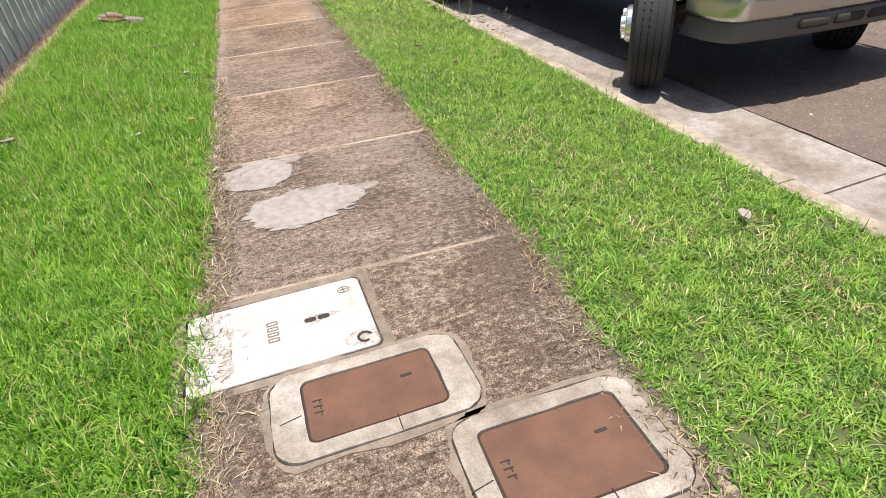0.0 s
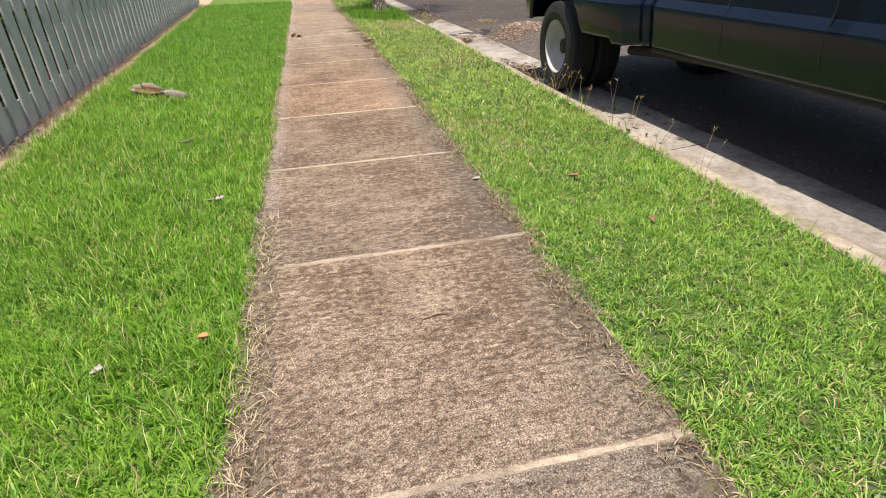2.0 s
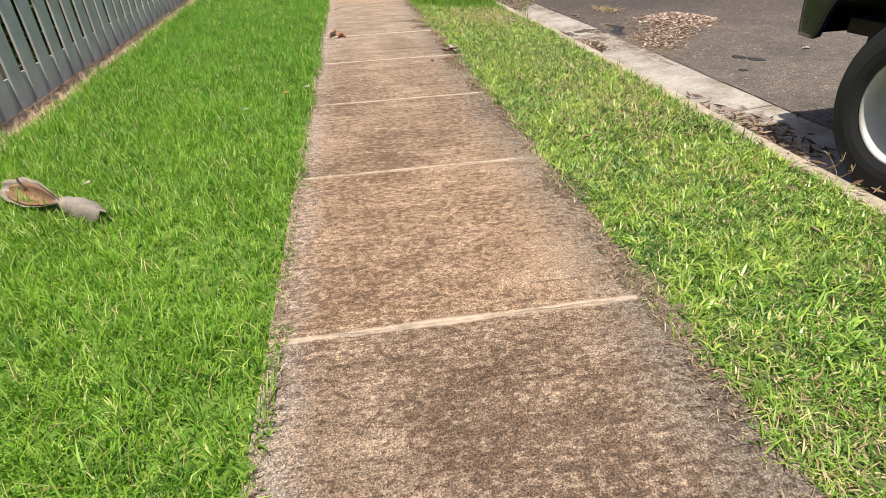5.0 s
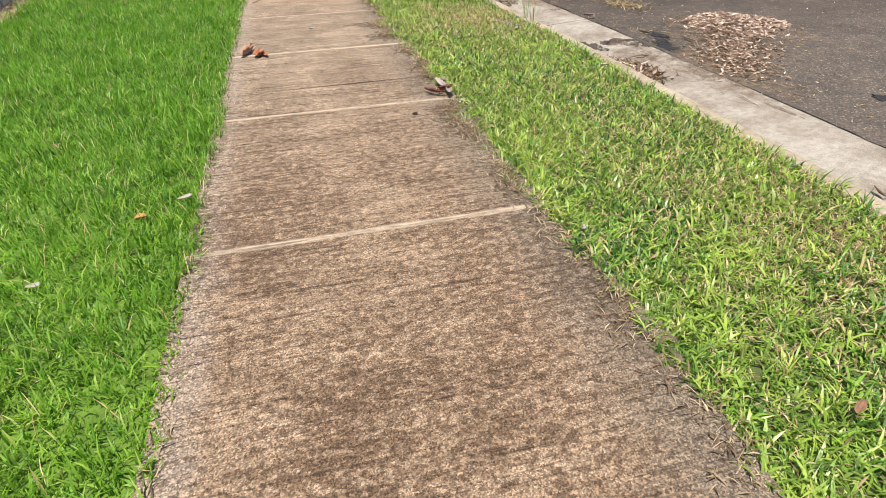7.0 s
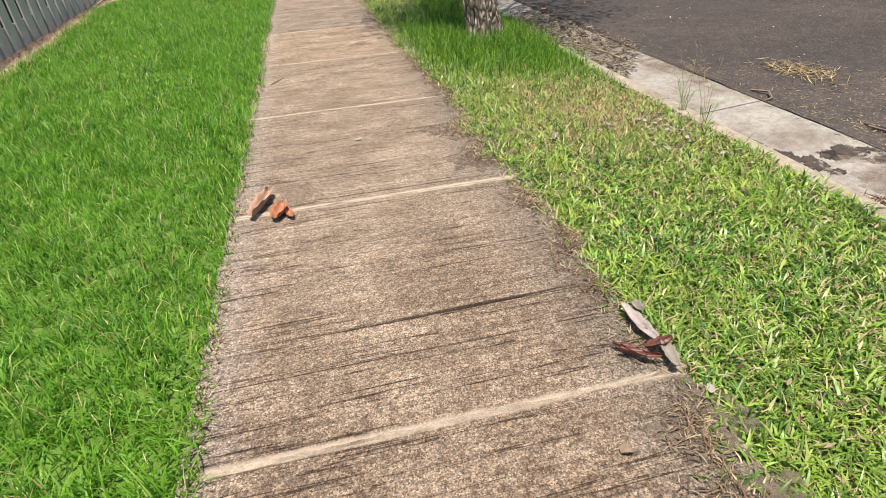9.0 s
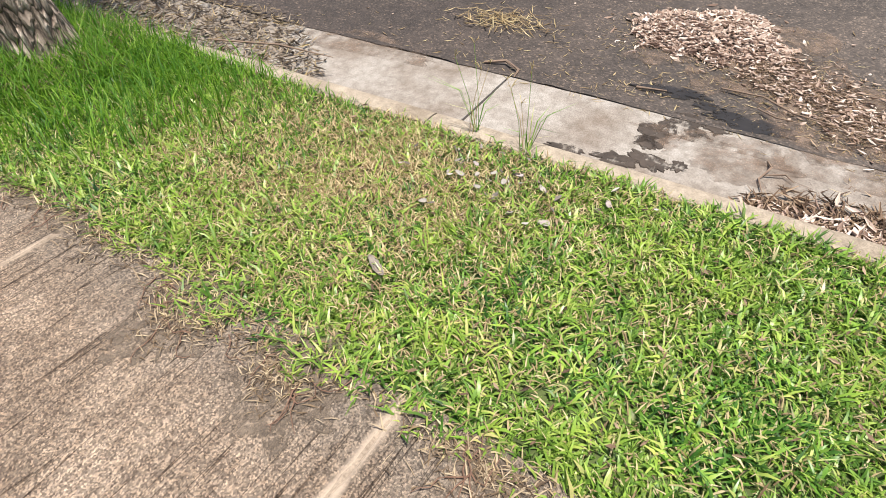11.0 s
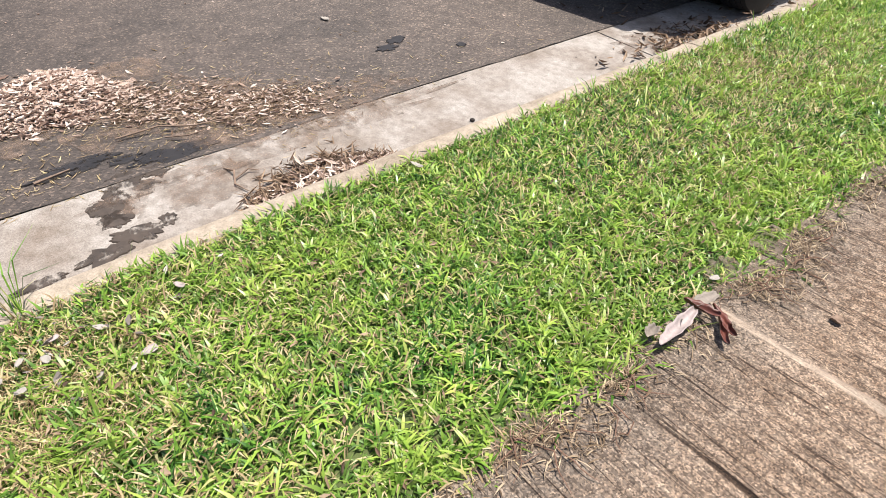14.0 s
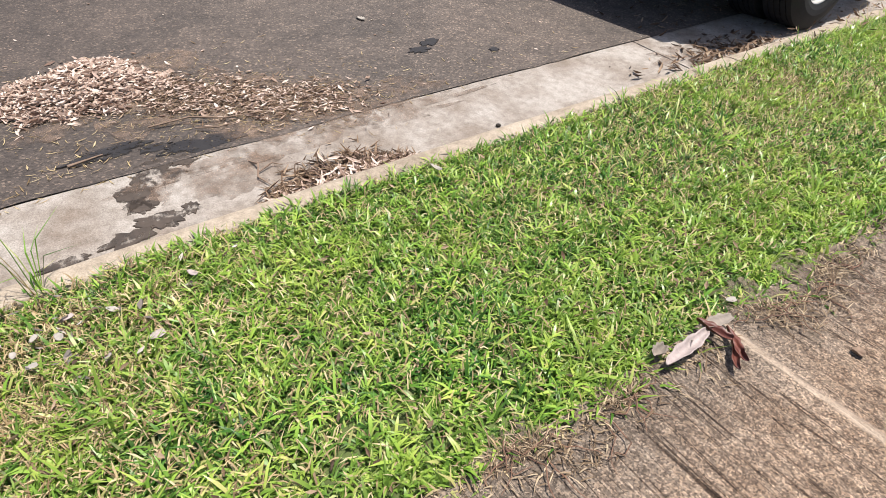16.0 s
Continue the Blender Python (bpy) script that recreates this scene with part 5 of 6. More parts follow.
def heap_main(rg):
    """The heap of dead leaves on the street."""
    a, f = rg.uniform(0, 2 * math.pi), math.sqrt(rg.uniform(0, 1))
    k = 1 + 0.40 * n2(math.cos(a), math.sin(a), 1.3, 4) + 0.25 * n2(math.cos(a), math.sin(a), 4.0, 8)
    if rg.uniform() < 0.06:
        f *= rg.uniform(1.0, 1.5)
    x, y = 4.43 + 0.40 * k * f * math.cos(a), 11.22 + 0.44 * k * f * math.sin(a)
    return x, y, road_z(x, y) + max(0.0, 0.075 * (1 - f * f)) * rg.uniform(0.55, 1)


def heap_tail(rg):
    """The thinner drift that reaches from the heap to the gutter."""
    f = rg.uniform(0, 1)
    x, y = 3.52 + 0.72 * f + rg.normal(0, 0.10), 10.02 + 0.90 * f + rg.normal(0, 0.14)
    clump = n2(x, y, 4.5, 2)
    return x - 0.05 * clump, y + 0.06 * clump, road_z(x, y) + 0.012 * rg.uniform(0, 1)


def heap_rim(rg):
    x, y, z = heap_main(rg) if rg.uniform() < 0.35 else heap_tail(rg)
    x, y = x + rg.normal(-0.08, 0.13), y + rg.normal(-0.02, 0.16)
    return x, y, road_z(x, y)


def heap_gutter(rg):
    y = rg.uniform(9.88, 10.72)
    f = math.sin((y - 9.86) / 0.88 * math.pi) ** 0.7
    x = gutter_x(y) - 0.62 + abs(rg.normal(0.10, 0.14)) * f
    return x, y, -0.136 + 0.05 * f * rg.uniform(0, 1) * max(0, 1 - (x - gutter_x(y) + 0.62) * 2.5)


def heap_near(rg):
    y = rg.uniform(9.85, 10.75)
    f = math.sin((y - 9.83) / 0.94 * math.pi) ** 0.6
    x = gutter_x(y) - 0.625 + abs(rg.normal(0, 0.10)) * f
    return x, y, -0.135 + 0.05 * f * rg.uniform(0, 1)


def far_litter(rg):
    y = 12.85 + 2.9 * rg.beta(1.5, 1.6)
    full = min(1.0, 0.35 + (y - 12.85) * 0.9)
    x = gutter_x(y) - 0.63 + 0.74 * full * rg.beta(1.1, 1.35) + rg.normal(0, 0.03)
    u = x - gutter_x(y)
    return x, y, max(-0.140 + 0.06 * max(0, u + 0.5), -0.142) + 0.045 * rg.uniform(0, 1) * full


def under_truck(rg):
    y = rg.uniform(4.0, 7.6)
    x = gutter_x(y) - 0.15 + rg.normal(0, 0.45)
    return x, y, (lift(y) - 0.13 if x < gutter_x(y) else road_z(x, y)) + 0.012 * rg.uniform(0, 1) + (0.0 if x > gutter_x(y) - 0.6 else 0.14)


def street_bits(rg):
    x, y = rg.uniform(3.4, 7.5), rg.uniform(-2, 18)
    return x, y, road_z(x, y)


def street_near(rg):
    y = rg.normal(10.9, 1.0)
    x = gutter_x(y) + abs(rg.normal(0.1, 0.55))
    return x, y, road_z(x, y)


def wheel_leaves(rg):
    y = rg.normal(7.35, 0.30)
    x = gutter_x(y) - 0.50 + abs(rg.normal(0, 0.16))
    return x, y, -0.138 + 0.02 * rg.uniform(0, 1)


flakes("leaf_heap", 4600, heap_main, (0.02, 0.075), M_CHIP, "heap of pale brown dead leaves and bark on the street", "leaf heap", 11, 0.24, (0.20, 0.48))
flakes("leaf_drift", 1500, heap_tail, (0.014, 0.055), M_CHIP, "thin drift of pale dead leaves beside the heap", "litter", 22, 0.2, (0.18, 0.45))
flakes("brown_drift", 3600, heap_tail, (0.012, 0.05), M_BRCHIP, "fine brown litter beside the leaf heap", "litter", 23, 0.15, (0.08, 0.25))
flakes("straw_scatter", 3400, heap_rim, (0.012, 0.05), M_THATCH, "fine straw scattered round the leaf heap", "litter", 12, 0.12, (0.05, 0.10))
flakes("gutter_litter", 1100, heap_near, (0.03, 0.08), M_CHIP, "pale dead leaves drifted against the kerb", "litter", 13)
flakes("gutter_twigs", 2200, heap_gutter, (0.04, 0.13), M_BRCHIP, "brown twigs and litter drifted against the kerb", "litter", 14, 0.3, (0.05, 0.14))
flakes("far_litter", 3300, far_litter, (0.02, 0.075), M_GREYBROWN, "drift of brown leaf litter filling the gutter", "litter", 15, 0.3, (0.10, 0.3))
flakes("far_straw", 1200, far_litter, (0.03, 0.09), M_THATCH, "straw on the leaf litter in the gutter", "litter", 16, 0.3, (0.05, 0.12))
flakes("shaded_litter", 420, under_truck, (0.02, 0.08), M_BRCHIP, "dead leaves blown under the truck", "litter", 17)
flakes("wheel_litter", 260, wheel_leaves, (0.03, 0.10), M_BRCHIP, "dead leaves gathered behind the wheel", "litter", 18)
flakes("street_crumbs", 900, street_bits, (0.006, 0.03), M_CHIP, "crumbs and small pale bits strewn over the asphalt", "litter", 19, 0.15, (0.2, 0.7))
flakes("street_straw", 900, street_near, (0.015, 0.06), M_THATCH, "straw strewn over the asphalt near the gutter", "litter", 20, 0.1, (0.06, 0.15))
flakes("straw_clump", 260, lambda r: (3.95 + r.normal(0, 0.10), 12.35 + r.normal(0, 0.16), -0.09 + r.uniform(0, 0.015)), (0.04, 0.12), M_THATCH, "small clump of straw on the asphalt", "litter", 21, 0.2, (0.05, 0.1))


# ---- grass ----
def edge_l(y):
    return -0.085 + 0.022 * n2(y, 1.0, 2.3) + 0.015 * n2(y, 4.0, 9.0)


def edge_r(y):
    dip = 0.13 * math.exp(-((y - 11.92) / 0.13) ** 2) + 0.09 * math.exp(-((y - 11.50) / 0.12) ** 2) + 0.05 * math.exp(-((y - 9.55) / 0.15) ** 2)
    far = 0.12 * max(0.0, min(1.0, (y - 12.6) / 1.4))
    return 1.262 - dip - far + 0.055 * n2(y, 2.0, 1.9) + 0.050 * n2(y, 6.0, 6.0) + 0.025 * n2(y, 3.0, 17.0)


GY0, GY1, GSTEP = -4.0, 22.0, 0.02
GROWS = [GY0 + GSTEP * i for i in range(int((GY1 - GY0) / GSTEP) + 1)]
EL, ER = np.array([edge_l(y) for y in GROWS]), np.array([edge_r(y) for y in GROWS])
KB = np.array([gutter_x(y) - 0.775 for y in GROWS])
# a coarse table of turf heights and of a patchiness value
TX0, TSTEP = -3.4, 0.1
TAB = np.array([[ground_z(TX0 + TSTEP * i, GY0 + TSTEP * j) for i in range(75)] for j in range(262)])
PAT = np.array([[n2(TX0 + TSTEP * i, GY0 + TSTEP * j, 1.1, 21) + 0.6 * n2(TX0 + TSTEP * i, GY0 + TSTEP * j, 3.1, 33) for i in range(75)] for j in range(262)])


def table(tab, x, y):
    return tab[np.clip(((y - GY0) / TSTEP).astype(int), 0, 261), np.clip(((x - TX0) / TSTEP).astype(int), 0, 74)]


def at_row(rowvals, y):
    return rowvals[np.clip(((y - GY0) / GSTEP).astype(int), 0, len(GROWS) - 1)]


def blades(name, x, y, z, h, wdt, lean, material, label, rg, droop=0.5, category="grass", heading=None):
    """Grass blades of two bent segments at the given places."""
    n = len(x)
    a = rg.uniform(0, 2 * np.pi, n) if heading is None else heading
    dx, dy = np.cos(a), np.sin(a)
    tw = a + np.pi / 2 + rg.normal(0, 0.5, n)
    sx, sy = np.cos(tw) * wdt / 2, np.sin(tw) * wdt / 2
    l1, l2 = lean, np.minimum(lean + droop * rg.uniform(0.3, 1.6, n), 1.75)
    h1, h2 = h * 0.5, h * 0.5
    mx, my, mz = x + dx * h1 * np.sin(l1), y + dy * h1 * np.sin(l1), z + h1 * np.cos(l1)
    tx, ty, tz = mx + dx * h2 * np.sin(l2), my + dy * h2 * np.sin(l2), np.maximum(mz + h2 * np.cos(l2), z + 0.004)
    v = np.empty((n, 5, 3), np.float32)
    v[:, 0] = np.stack((x - sx * 0.8, y - sy * 0.8, z - 0.01), 1)
    v[:, 1] = np.stack((x + sx * 0.8, y + sy * 0.8, z - 0.01), 1)
    v[:, 2] = np.stack((mx - sx, my - sy, mz), 1)
    v[:, 3] = np.stack((mx + sx, my + sy, mz), 1)
    v[:, 4] = np.stack((tx, ty, tz), 1)
    f = np.array([0, 1, 3, 0, 3, 2, 2, 3, 4], np.int32)[None, :] + (np.arange(n, dtype=np.int32) * 5)[:, None]
    me = bpy.data.meshes.new(name)
    me.vertices.add(n * 5)
    me.vertices.foreach_set("co", v.ravel())
    me.loops.add(n * 9)
    me.loops.foreach_set("vertex_index", f.ravel())
    me.polygons.add(n * 3)
    me.polygons.foreach_set("loop_start", np.arange(0, n * 9, 3, dtype=np.int32))
    me.materials.append(material)
    me.update(calc_edges=True)
    ob = new(name, me)
    return tagged(ob, label, category, kind="stuff")


def scatter(rg, n, lo, hi, y0, y1):
    """n places between two lines along the street."""
    y = rg.uniform(y0, y1, n)
    a, b = lo(y), hi(y)
    return a + (b - a) * rg.uniform(0, 1, n), y


def tufts(rg, n, lo, hi, y0, y1, size, spread, fan=0.9):
    """Places in small tufts, with the way each blade leans and a size that a tuft shares."""
    k = n // size
    cx, cy = scatter(rg, k, lo, hi, y0, y1)
    x = np.repeat(cx, size) + rg.normal(0, spread, k * size)
    y = np.repeat(cy, size) + rg.normal(0, spread, k * size)
    head = np.repeat(rg.uniform(0, 2 * np.pi, k), size) + rg.normal(0, fan, k * size)
    return x, y, head, np.repeat(rg.lognormal(0, 0.30, k), size)


rg = np.random.default_rng(77)
FX = lambda y: -2.22 - 0.045 * (y - 6) + 0.165
# lawn beside the fence
LAWN_N = 420000
x, y, head, big = tufts(rg, LAWN_N, FX, lambda y: at_row(EL, y) - 0.008, -5.0, 19, 4, 0.014)
p = table(PAT, x, y)
h = (0.060 + 0.026 * p) * rg.uniform(0.5, 1.4, len(x)) * big
h *= np.where(x > at_row(EL, y) - 0.10, 0.85, 1.0)
wdt, lean = rg.uniform(0.0030, 0.0068, len(x)), np.abs(rg.normal(0.55, 0.35, len(x)))
lush = rg.uniform(0, 1, len(x)) < np.clip((y - 6.5) / 4.0, 0, 1)
for k, mt, lab in ((~lush, M_GRASS_L, "bright green lawn grass between the fence and the path"), (lush, M_GRASS_D, "deep green lawn grass between the fence and the path")):
    blades("lawn_grass", x[k], y[k], table(TAB, x[k], y[k]), h[k], wdt[k], lean[k], mt, lab, rg, 0.6, heading=head[k])
# verge by the kerb: broad flat blades
x, y, head, big = tufts(rg, 470000, lambda y: at_row(ER, y), lambda y: at_row(KB, y) + 0.01, -5.0, 19, 8, 0.013, 1.5)
p = table(PAT, x, y)
dry = 0.75 * np.exp(-((x - 2.05) / 0.30) ** 2 - ((y - 8.1) / 1.1) ** 2) + 0.9 * np.exp(-((x - 2.25) / 0.38) ** 2 - ((y - 11.75) / 0.55) ** 2) + 0.6 * np.exp(-((x - 1.9) / 0.3) ** 2 - ((y - 12.6) / 0.5) ** 2)
keep = rg.uniform(0, 1, len(x)) < np.clip(0.95 - 0.8 * np.clip(p - 0.2, 0, 1) - 0.50 * dry, 0.3, 1)
x, y, p, head, big = x[keep], y[keep], p[keep], head[keep], big[keep]
broad = np.clip((y - 4.5) / 4.0, 0, 1)
h = (0.036 + 0.003 * broad + 0.010 * p) * rg.uniform(0.45, 1.7, len(x)) * big
wdt, lean = rg.uniform(0.0028, 0.0062, len(x)) * (1 + 0.60 * broad), np.clip(np.abs(rg.normal(1.02, 0.36, len(x))), 0, 1.5)
coarse = rg.uniform(0, 1, len(x)) < np.clip((y - 3.6) / 3.0, 0, 1)
for k, mt, lab in ((coarse, M_GRASS_R, "broad-bladed green grass on the verge by the kerb"), (~coarse, M_GRASS_F, "fine short green grass on the verge by the kerb")):
    blades("verge_grass", x[k], y[k], table(TAB, x[k], y[k]), h[k], wdt[k], lean[k], mt, lab, rg, 0.42, heading=head[k])
# longer, wider blades that lie over the turf
x, y, head, big = tufts(rg, 5200, lambda y: at_row(ER, y) + 0.03, lambda y: at_row(KB, y) - 0.03, 5.0, 14, 5, 0.012, 2.0)
blades("verge_runners", x, y, table(TAB, x, y) + 0.012, rg.uniform(0.045, 0.085, len(x)), rg.uniform(0.006, 0.0105, len(x)), rg.uniform(0.85, 1.35, len(x)), M_GRASS_B, "broad pale green blades lying over the verge", rg, 0.35, heading=head)
# straw mixed into the verge, thickest where it is dry
x, y = scatter(rg, 170000, lambda y: at_row(ER, y) - 0.02, lambda y: at_row(KB, y), -5.0, 19)
p = table(PAT, x, y)
dry = np.clip(0.05 + 0.026 * np.clip(y - 3, 0, 8) + 0.25 * np.exp(-((y - 11.9) / 0.8) ** 2) + 0.8 * np.clip(p - 0.05, 0, 1) + 0.5 * np.exp(-((x - 2.05) / 0.35) ** 2 - ((y - 8.2) / 1.2) ** 2) + 0.9 * np.exp(-((x - 2.25) / 0.4) ** 2 - ((y - 11.75) / 0.6) ** 2) + 0.6 * np.exp(-((x - 1.9) / 0.3) ** 2 - ((y - 12.6) / 0.5) ** 2), 0, 1)
keep = rg.uniform(0, 1, len(x)) < dry
x, y = x[keep], y[keep]
blades("verge_straw", x, y, table(TAB, x, y) + 0.010 + 0.005 * np.clip((y - 6) / 3, 0, 1), rg.uniform(0.02, 0.055, len(x)), rg.uniform(0.0025, 0.006, len(x)), rg.uniform(0.8, 1.55, len(x)), M_THATCH, "dry straw-coloured blades through the verge", rg, 0.3)
# straw in the lawn
x, y = scatter(rg, 7000, FX, lambda y: at_row(EL, y), -5.0, 19)
blades("lawn_straw", x, y, table(TAB, x, y) + 0.02, rg.uniform(0.05, 0.11, len(x)), rg.uniform(0.002, 0.0035, len(x)), rg.uniform(0.3, 1.3, len(x)), M_STRAW, "dry stems through the lawn", rg, 0.4)
x, y = scatter(rg, 1500, FX, lambda y: at_row(EL, y), -3.5, 5.0)
blades("lawn_stalks", x, y, table(TAB, x, y) + 0.02, rg.uniform(0.09, 0.19, len(x)), rg.uniform(0.0016, 0.0028, len(x)), np.abs(rg.normal(0.3, 0.3, len(x))), M_STRAW, "pale seeding stalks through the lawn", rg, 0.5)
# dead clippings along both edges of the path and at the fence foot
x, y = scatter(rg, 13000, lambda y: at_row(ER, y) - 0.07, lambda y: at_row(ER, y) + 0.05, -5.0, 19)
x -= np.abs(rg.normal(0, 0.03, len(x))) * (table(PAT, x * 0 + 0.4, y * 2.7 % 20) > 0)
k = (table(PAT, x * 0, (y * 3.1) % 20) + rg.normal(0, 0.25, len(x)) > 0.05)
x, y = x[k], y[k]
blades("edge_clippings", x, y, np.full(len(x), 0.008), rg.uniform(0.02, 0.06, len(x)), rg.uniform(0.002, 0.005, len(x)), rg.uniform(1.2, 1.55, len(x)), M_CLIP, "dead clippings and soil along the path's edge", rg, 0.1, "litter")
x, y = scatter(rg, 9000, lambda y: at_row(EL, y) - 0.03, lambda y: at_row(EL, y) + 0.015 + 0.07 * (y < 2.5), -5.0, 19)
k = ((y < 2.5) & (np.abs(y + 0.32) > 0.27)) | (rg.uniform(0, 1, len(x)) < 0.35)
x, y = x[k], y[k]
blades("edge_clippings", x, y, np.full(len(x), 0.008), rg.uniform(0.02, 0.06, len(x)), rg.uniform(0.002, 0.0045, len(x)), rg.uniform(1.2, 1.55, len(x)), M_CLIP, "dead clippings along the lawn's edge", rg, 0.1, "litter")
x, y = scatter(rg, 40000, lambda y: FX(y) - 0.24, lambda y: FX(y) + 0.06, -5.0, 19)
blades("fence_straw", x, y, table(TAB, x, y) + 0.012, rg.uniform(0.03, 0.09, len(x)), rg.uniform(0.002, 0.004, len(x)), rg.uniform(0.6, 1.5, len(x)), M_DEADTAN, "dry dead grass at the fence foot", rg, 0.2)
x, y = scatter(rg, 3000, lambda y: at_row(EL, y) - 0.02, lambda y: at_row(EL, y) + 0.13, -3.5, 3.4)
x = at_row(EL, y) + np.abs(rg.normal(0, 0.055, len(x)))
k = (np.abs(y + 0.32) > 0.27) | (rg.uniform(0, 1, len(x)) < 0.25)
x, y = x[k], y[k]
blades("edge_straw", x, y, np.full(len(x), 0.009), rg.uniform(0.03, 0.09, len(x)), rg.uniform(0.002, 0.004, len(x)), rg.uniform(1.15, 1.55, len(x)), M_DRYEDGE, "dry straw lying over the path's edge", rg, 0.1, "litter")
# soil and dead runners spilling from the verge over the path
EDGE_CLUMPS = ((11.92, 0.16, 0.13), (11.50, 0.11, 0.15), (10.95, 0.035, 0.12), (10.55, 0.05, 0.10), (10.25, 0.03, 0.08), (9.62, 0.09, 0.10), (9.30, 0.07, 0.14), (8.6, 0.05, 0.20), (7.7, 0.05, 0.24), (6.6, 0.05, 0.22), (5.6, 0.05, 0.25), (4.4, 0.06, 0.25), (3.2, 0.06, 0.22), (2.2, 0.06, 0.25), (1.0, 0.06, 0.3), (-0.2, 0.07, 0.3), (12.7, 0.06, 0.3), (13.5, 0.06, 0.3))
soil = empty("edge_soil", Matrix(), "brown soil spilled along the path's grassy edges", "soil", kind="structure")
for i, (cy, rx, ry) in enumerate(EDGE_CLUMPS):
    part("soil_skin", blob((edge_r(cy) + 0.01, cy), rx * 1.5, ry, 0.0, 0.6, 2.6, 2.9 * i, 56, 0.0018, 0.0032), M_SOILFILM, soil)
for i, cy in enumerate((-1.9, -1.35, -0.85, 0.25, 0.75, 1.35, 1.95, 2.55, 3.1)):
    part("soil_skin", blob((-0.055, cy), 0.11 - 0.006 * i, 0.36, 0.0, 0.55, 2.4, 1.7 * i + 40, 56, 0.0018, 0.0032), M_SOILFILM, soil)
bm = bmesh.new()
rr = np.random.default_rng(91)
for i, (cy, rx, ry) in enumerate(EDGE_CLUMPS):
    for k in range(7 if cy > 9 else 3):
        yy = cy + rr.normal(0, ry * 0.8)
        q, hd = Vector((edge_r(yy) - rr.uniform(-0.03, 0.05), yy, 0.010)), rr.uniform(2.0, 4.3)
        pts = []
        for j in range(7):
            pts.append(q.copy())
            hd += rr.normal(0, 0.55)
            q += Vector((math.cos(hd) * 0.024, math.sin(hd) * 0.024, 0))
            q.z = 0.006 + 0.010 * abs(rr.normal(0, 1)) * (j < 6)
        tube(bm, pts, [0.0022, 0.0020, 0.0020, 0.0017, 0.0015, 0.0012, 0.0007], 5)
cl = np.array(EDGE_CLUMPS)[rr.integers(0, len(EDGE_CLUMPS), 3400)]
y = cl[:, 0] + rr.normal(0, 0.55, len(cl)) * cl[:, 2]
x = at_row(ER, y) + 0.02 - np.abs(rr.normal(0, 0.55, len(cl))) * cl[:, 1]
blades("clump_clippings", x, y, np.full(len(x), 0.008), rr.uniform(0.015, 0.05, len(x)), rr.uniform(0.0018, 0.0045, len(x)), rr.uniform(1.1, 1.55, len(x)), M_CLIP, "dead clippings gathered on the path's edge", rr, 0.1, "litter")
ob = part("dead_runners", bm, M_RUNNER)
tagged(ob, "thin red-brown dead grass runners across the path's edge", "litter", kind="stuff")
# curled dead leaves and grey bark among the dry turf
flakes("bark_bits", 45, lambda r: (min(2.42, 2.27 + r.normal(0, 0.10)), 11.55 + r.normal(0, 0.22), 0.016 + r.uniform(0, 0.012)), (0.012, 0.045), M_GREYBITS, "grey bark bits and dead leaves in the dry verge", "litter", 24, 0.3, (0.25, 0.6))
flakes("turf_litter", 800, lambda r: (r.uniform(1.35, 2.45), r.uniform(7.0, 13.0), 0.012 + r.uniform(0, 0.012)), (0.012, 0.032), M_BRCHIP, "small dead leaves lying in the verge turf", "litter", 25, 0.3, (0.2, 0.5))
# long grass round the tree, in greens darkened to stand for its shade
rr, aa = np.abs(rg.normal(0, 0.40, 9000)) + 0.15, rg.uniform(0, 2 * np.pi, 9000)
x, y = 1.91 + rr * np.cos(aa), 14.08 + 1.5 * rr * np.sin(aa)
k = (x > 1.25) & (x < at_row(KB, y)) & (rr < 1.2)
x, y = x[k], y[k]
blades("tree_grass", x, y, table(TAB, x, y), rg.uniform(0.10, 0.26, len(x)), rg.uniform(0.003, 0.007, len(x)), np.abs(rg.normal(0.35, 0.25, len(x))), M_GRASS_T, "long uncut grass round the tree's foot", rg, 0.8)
x, y = scatter(rg, 20000, lambda y: at_row(KB, y) - 0.65, lambda y: at_row(KB, y) + 0.01, 12.1, 17.5)
up = np.clip((y - 12.3) / 1.4, 0, 1) * np.clip((x - at_row(KB, y) + 0.62) / 0.3, 0.2, 1)
k = rg.uniform(0, 1, len(x)) < 0.15 + up
x, y, up = x[k], y[k], up[k]
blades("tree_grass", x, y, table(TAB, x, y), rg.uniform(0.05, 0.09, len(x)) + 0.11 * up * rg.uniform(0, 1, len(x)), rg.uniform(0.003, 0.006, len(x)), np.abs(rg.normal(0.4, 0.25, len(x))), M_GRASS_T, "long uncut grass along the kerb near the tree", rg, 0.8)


# bleached straw where the verge has dried out, and dead grass at the tree's foot
x, y = 2.08 + rg.normal(0, 0.32, 8500), 12.0 + rg.normal(0, 0.45, 8500)
k = (x > at_row(ER, y) + 0.06) & (x < at_row(KB, y) - 0.05)
x, y = x[k], y[k]
blades("dry_patch", x, y, table(TAB, x, y) + 0.014, rg.uniform(0.02, 0.055, len(x)), rg.uniform(0.0025, 0.005, len(x)), rg.uniform(0.5, 1.4, len(x)), M_STRAW, "bleached dry grass in the verge before the tree", rg, 0.4)
aa, rr = rg.uniform(0, 2 * np.pi, 2200), 0.20 + np.abs(rg.normal(0, 0.16, 2200))
x, y = 1.95 + rr * np.cos(aa), 14.02 + rr * np.sin(aa)
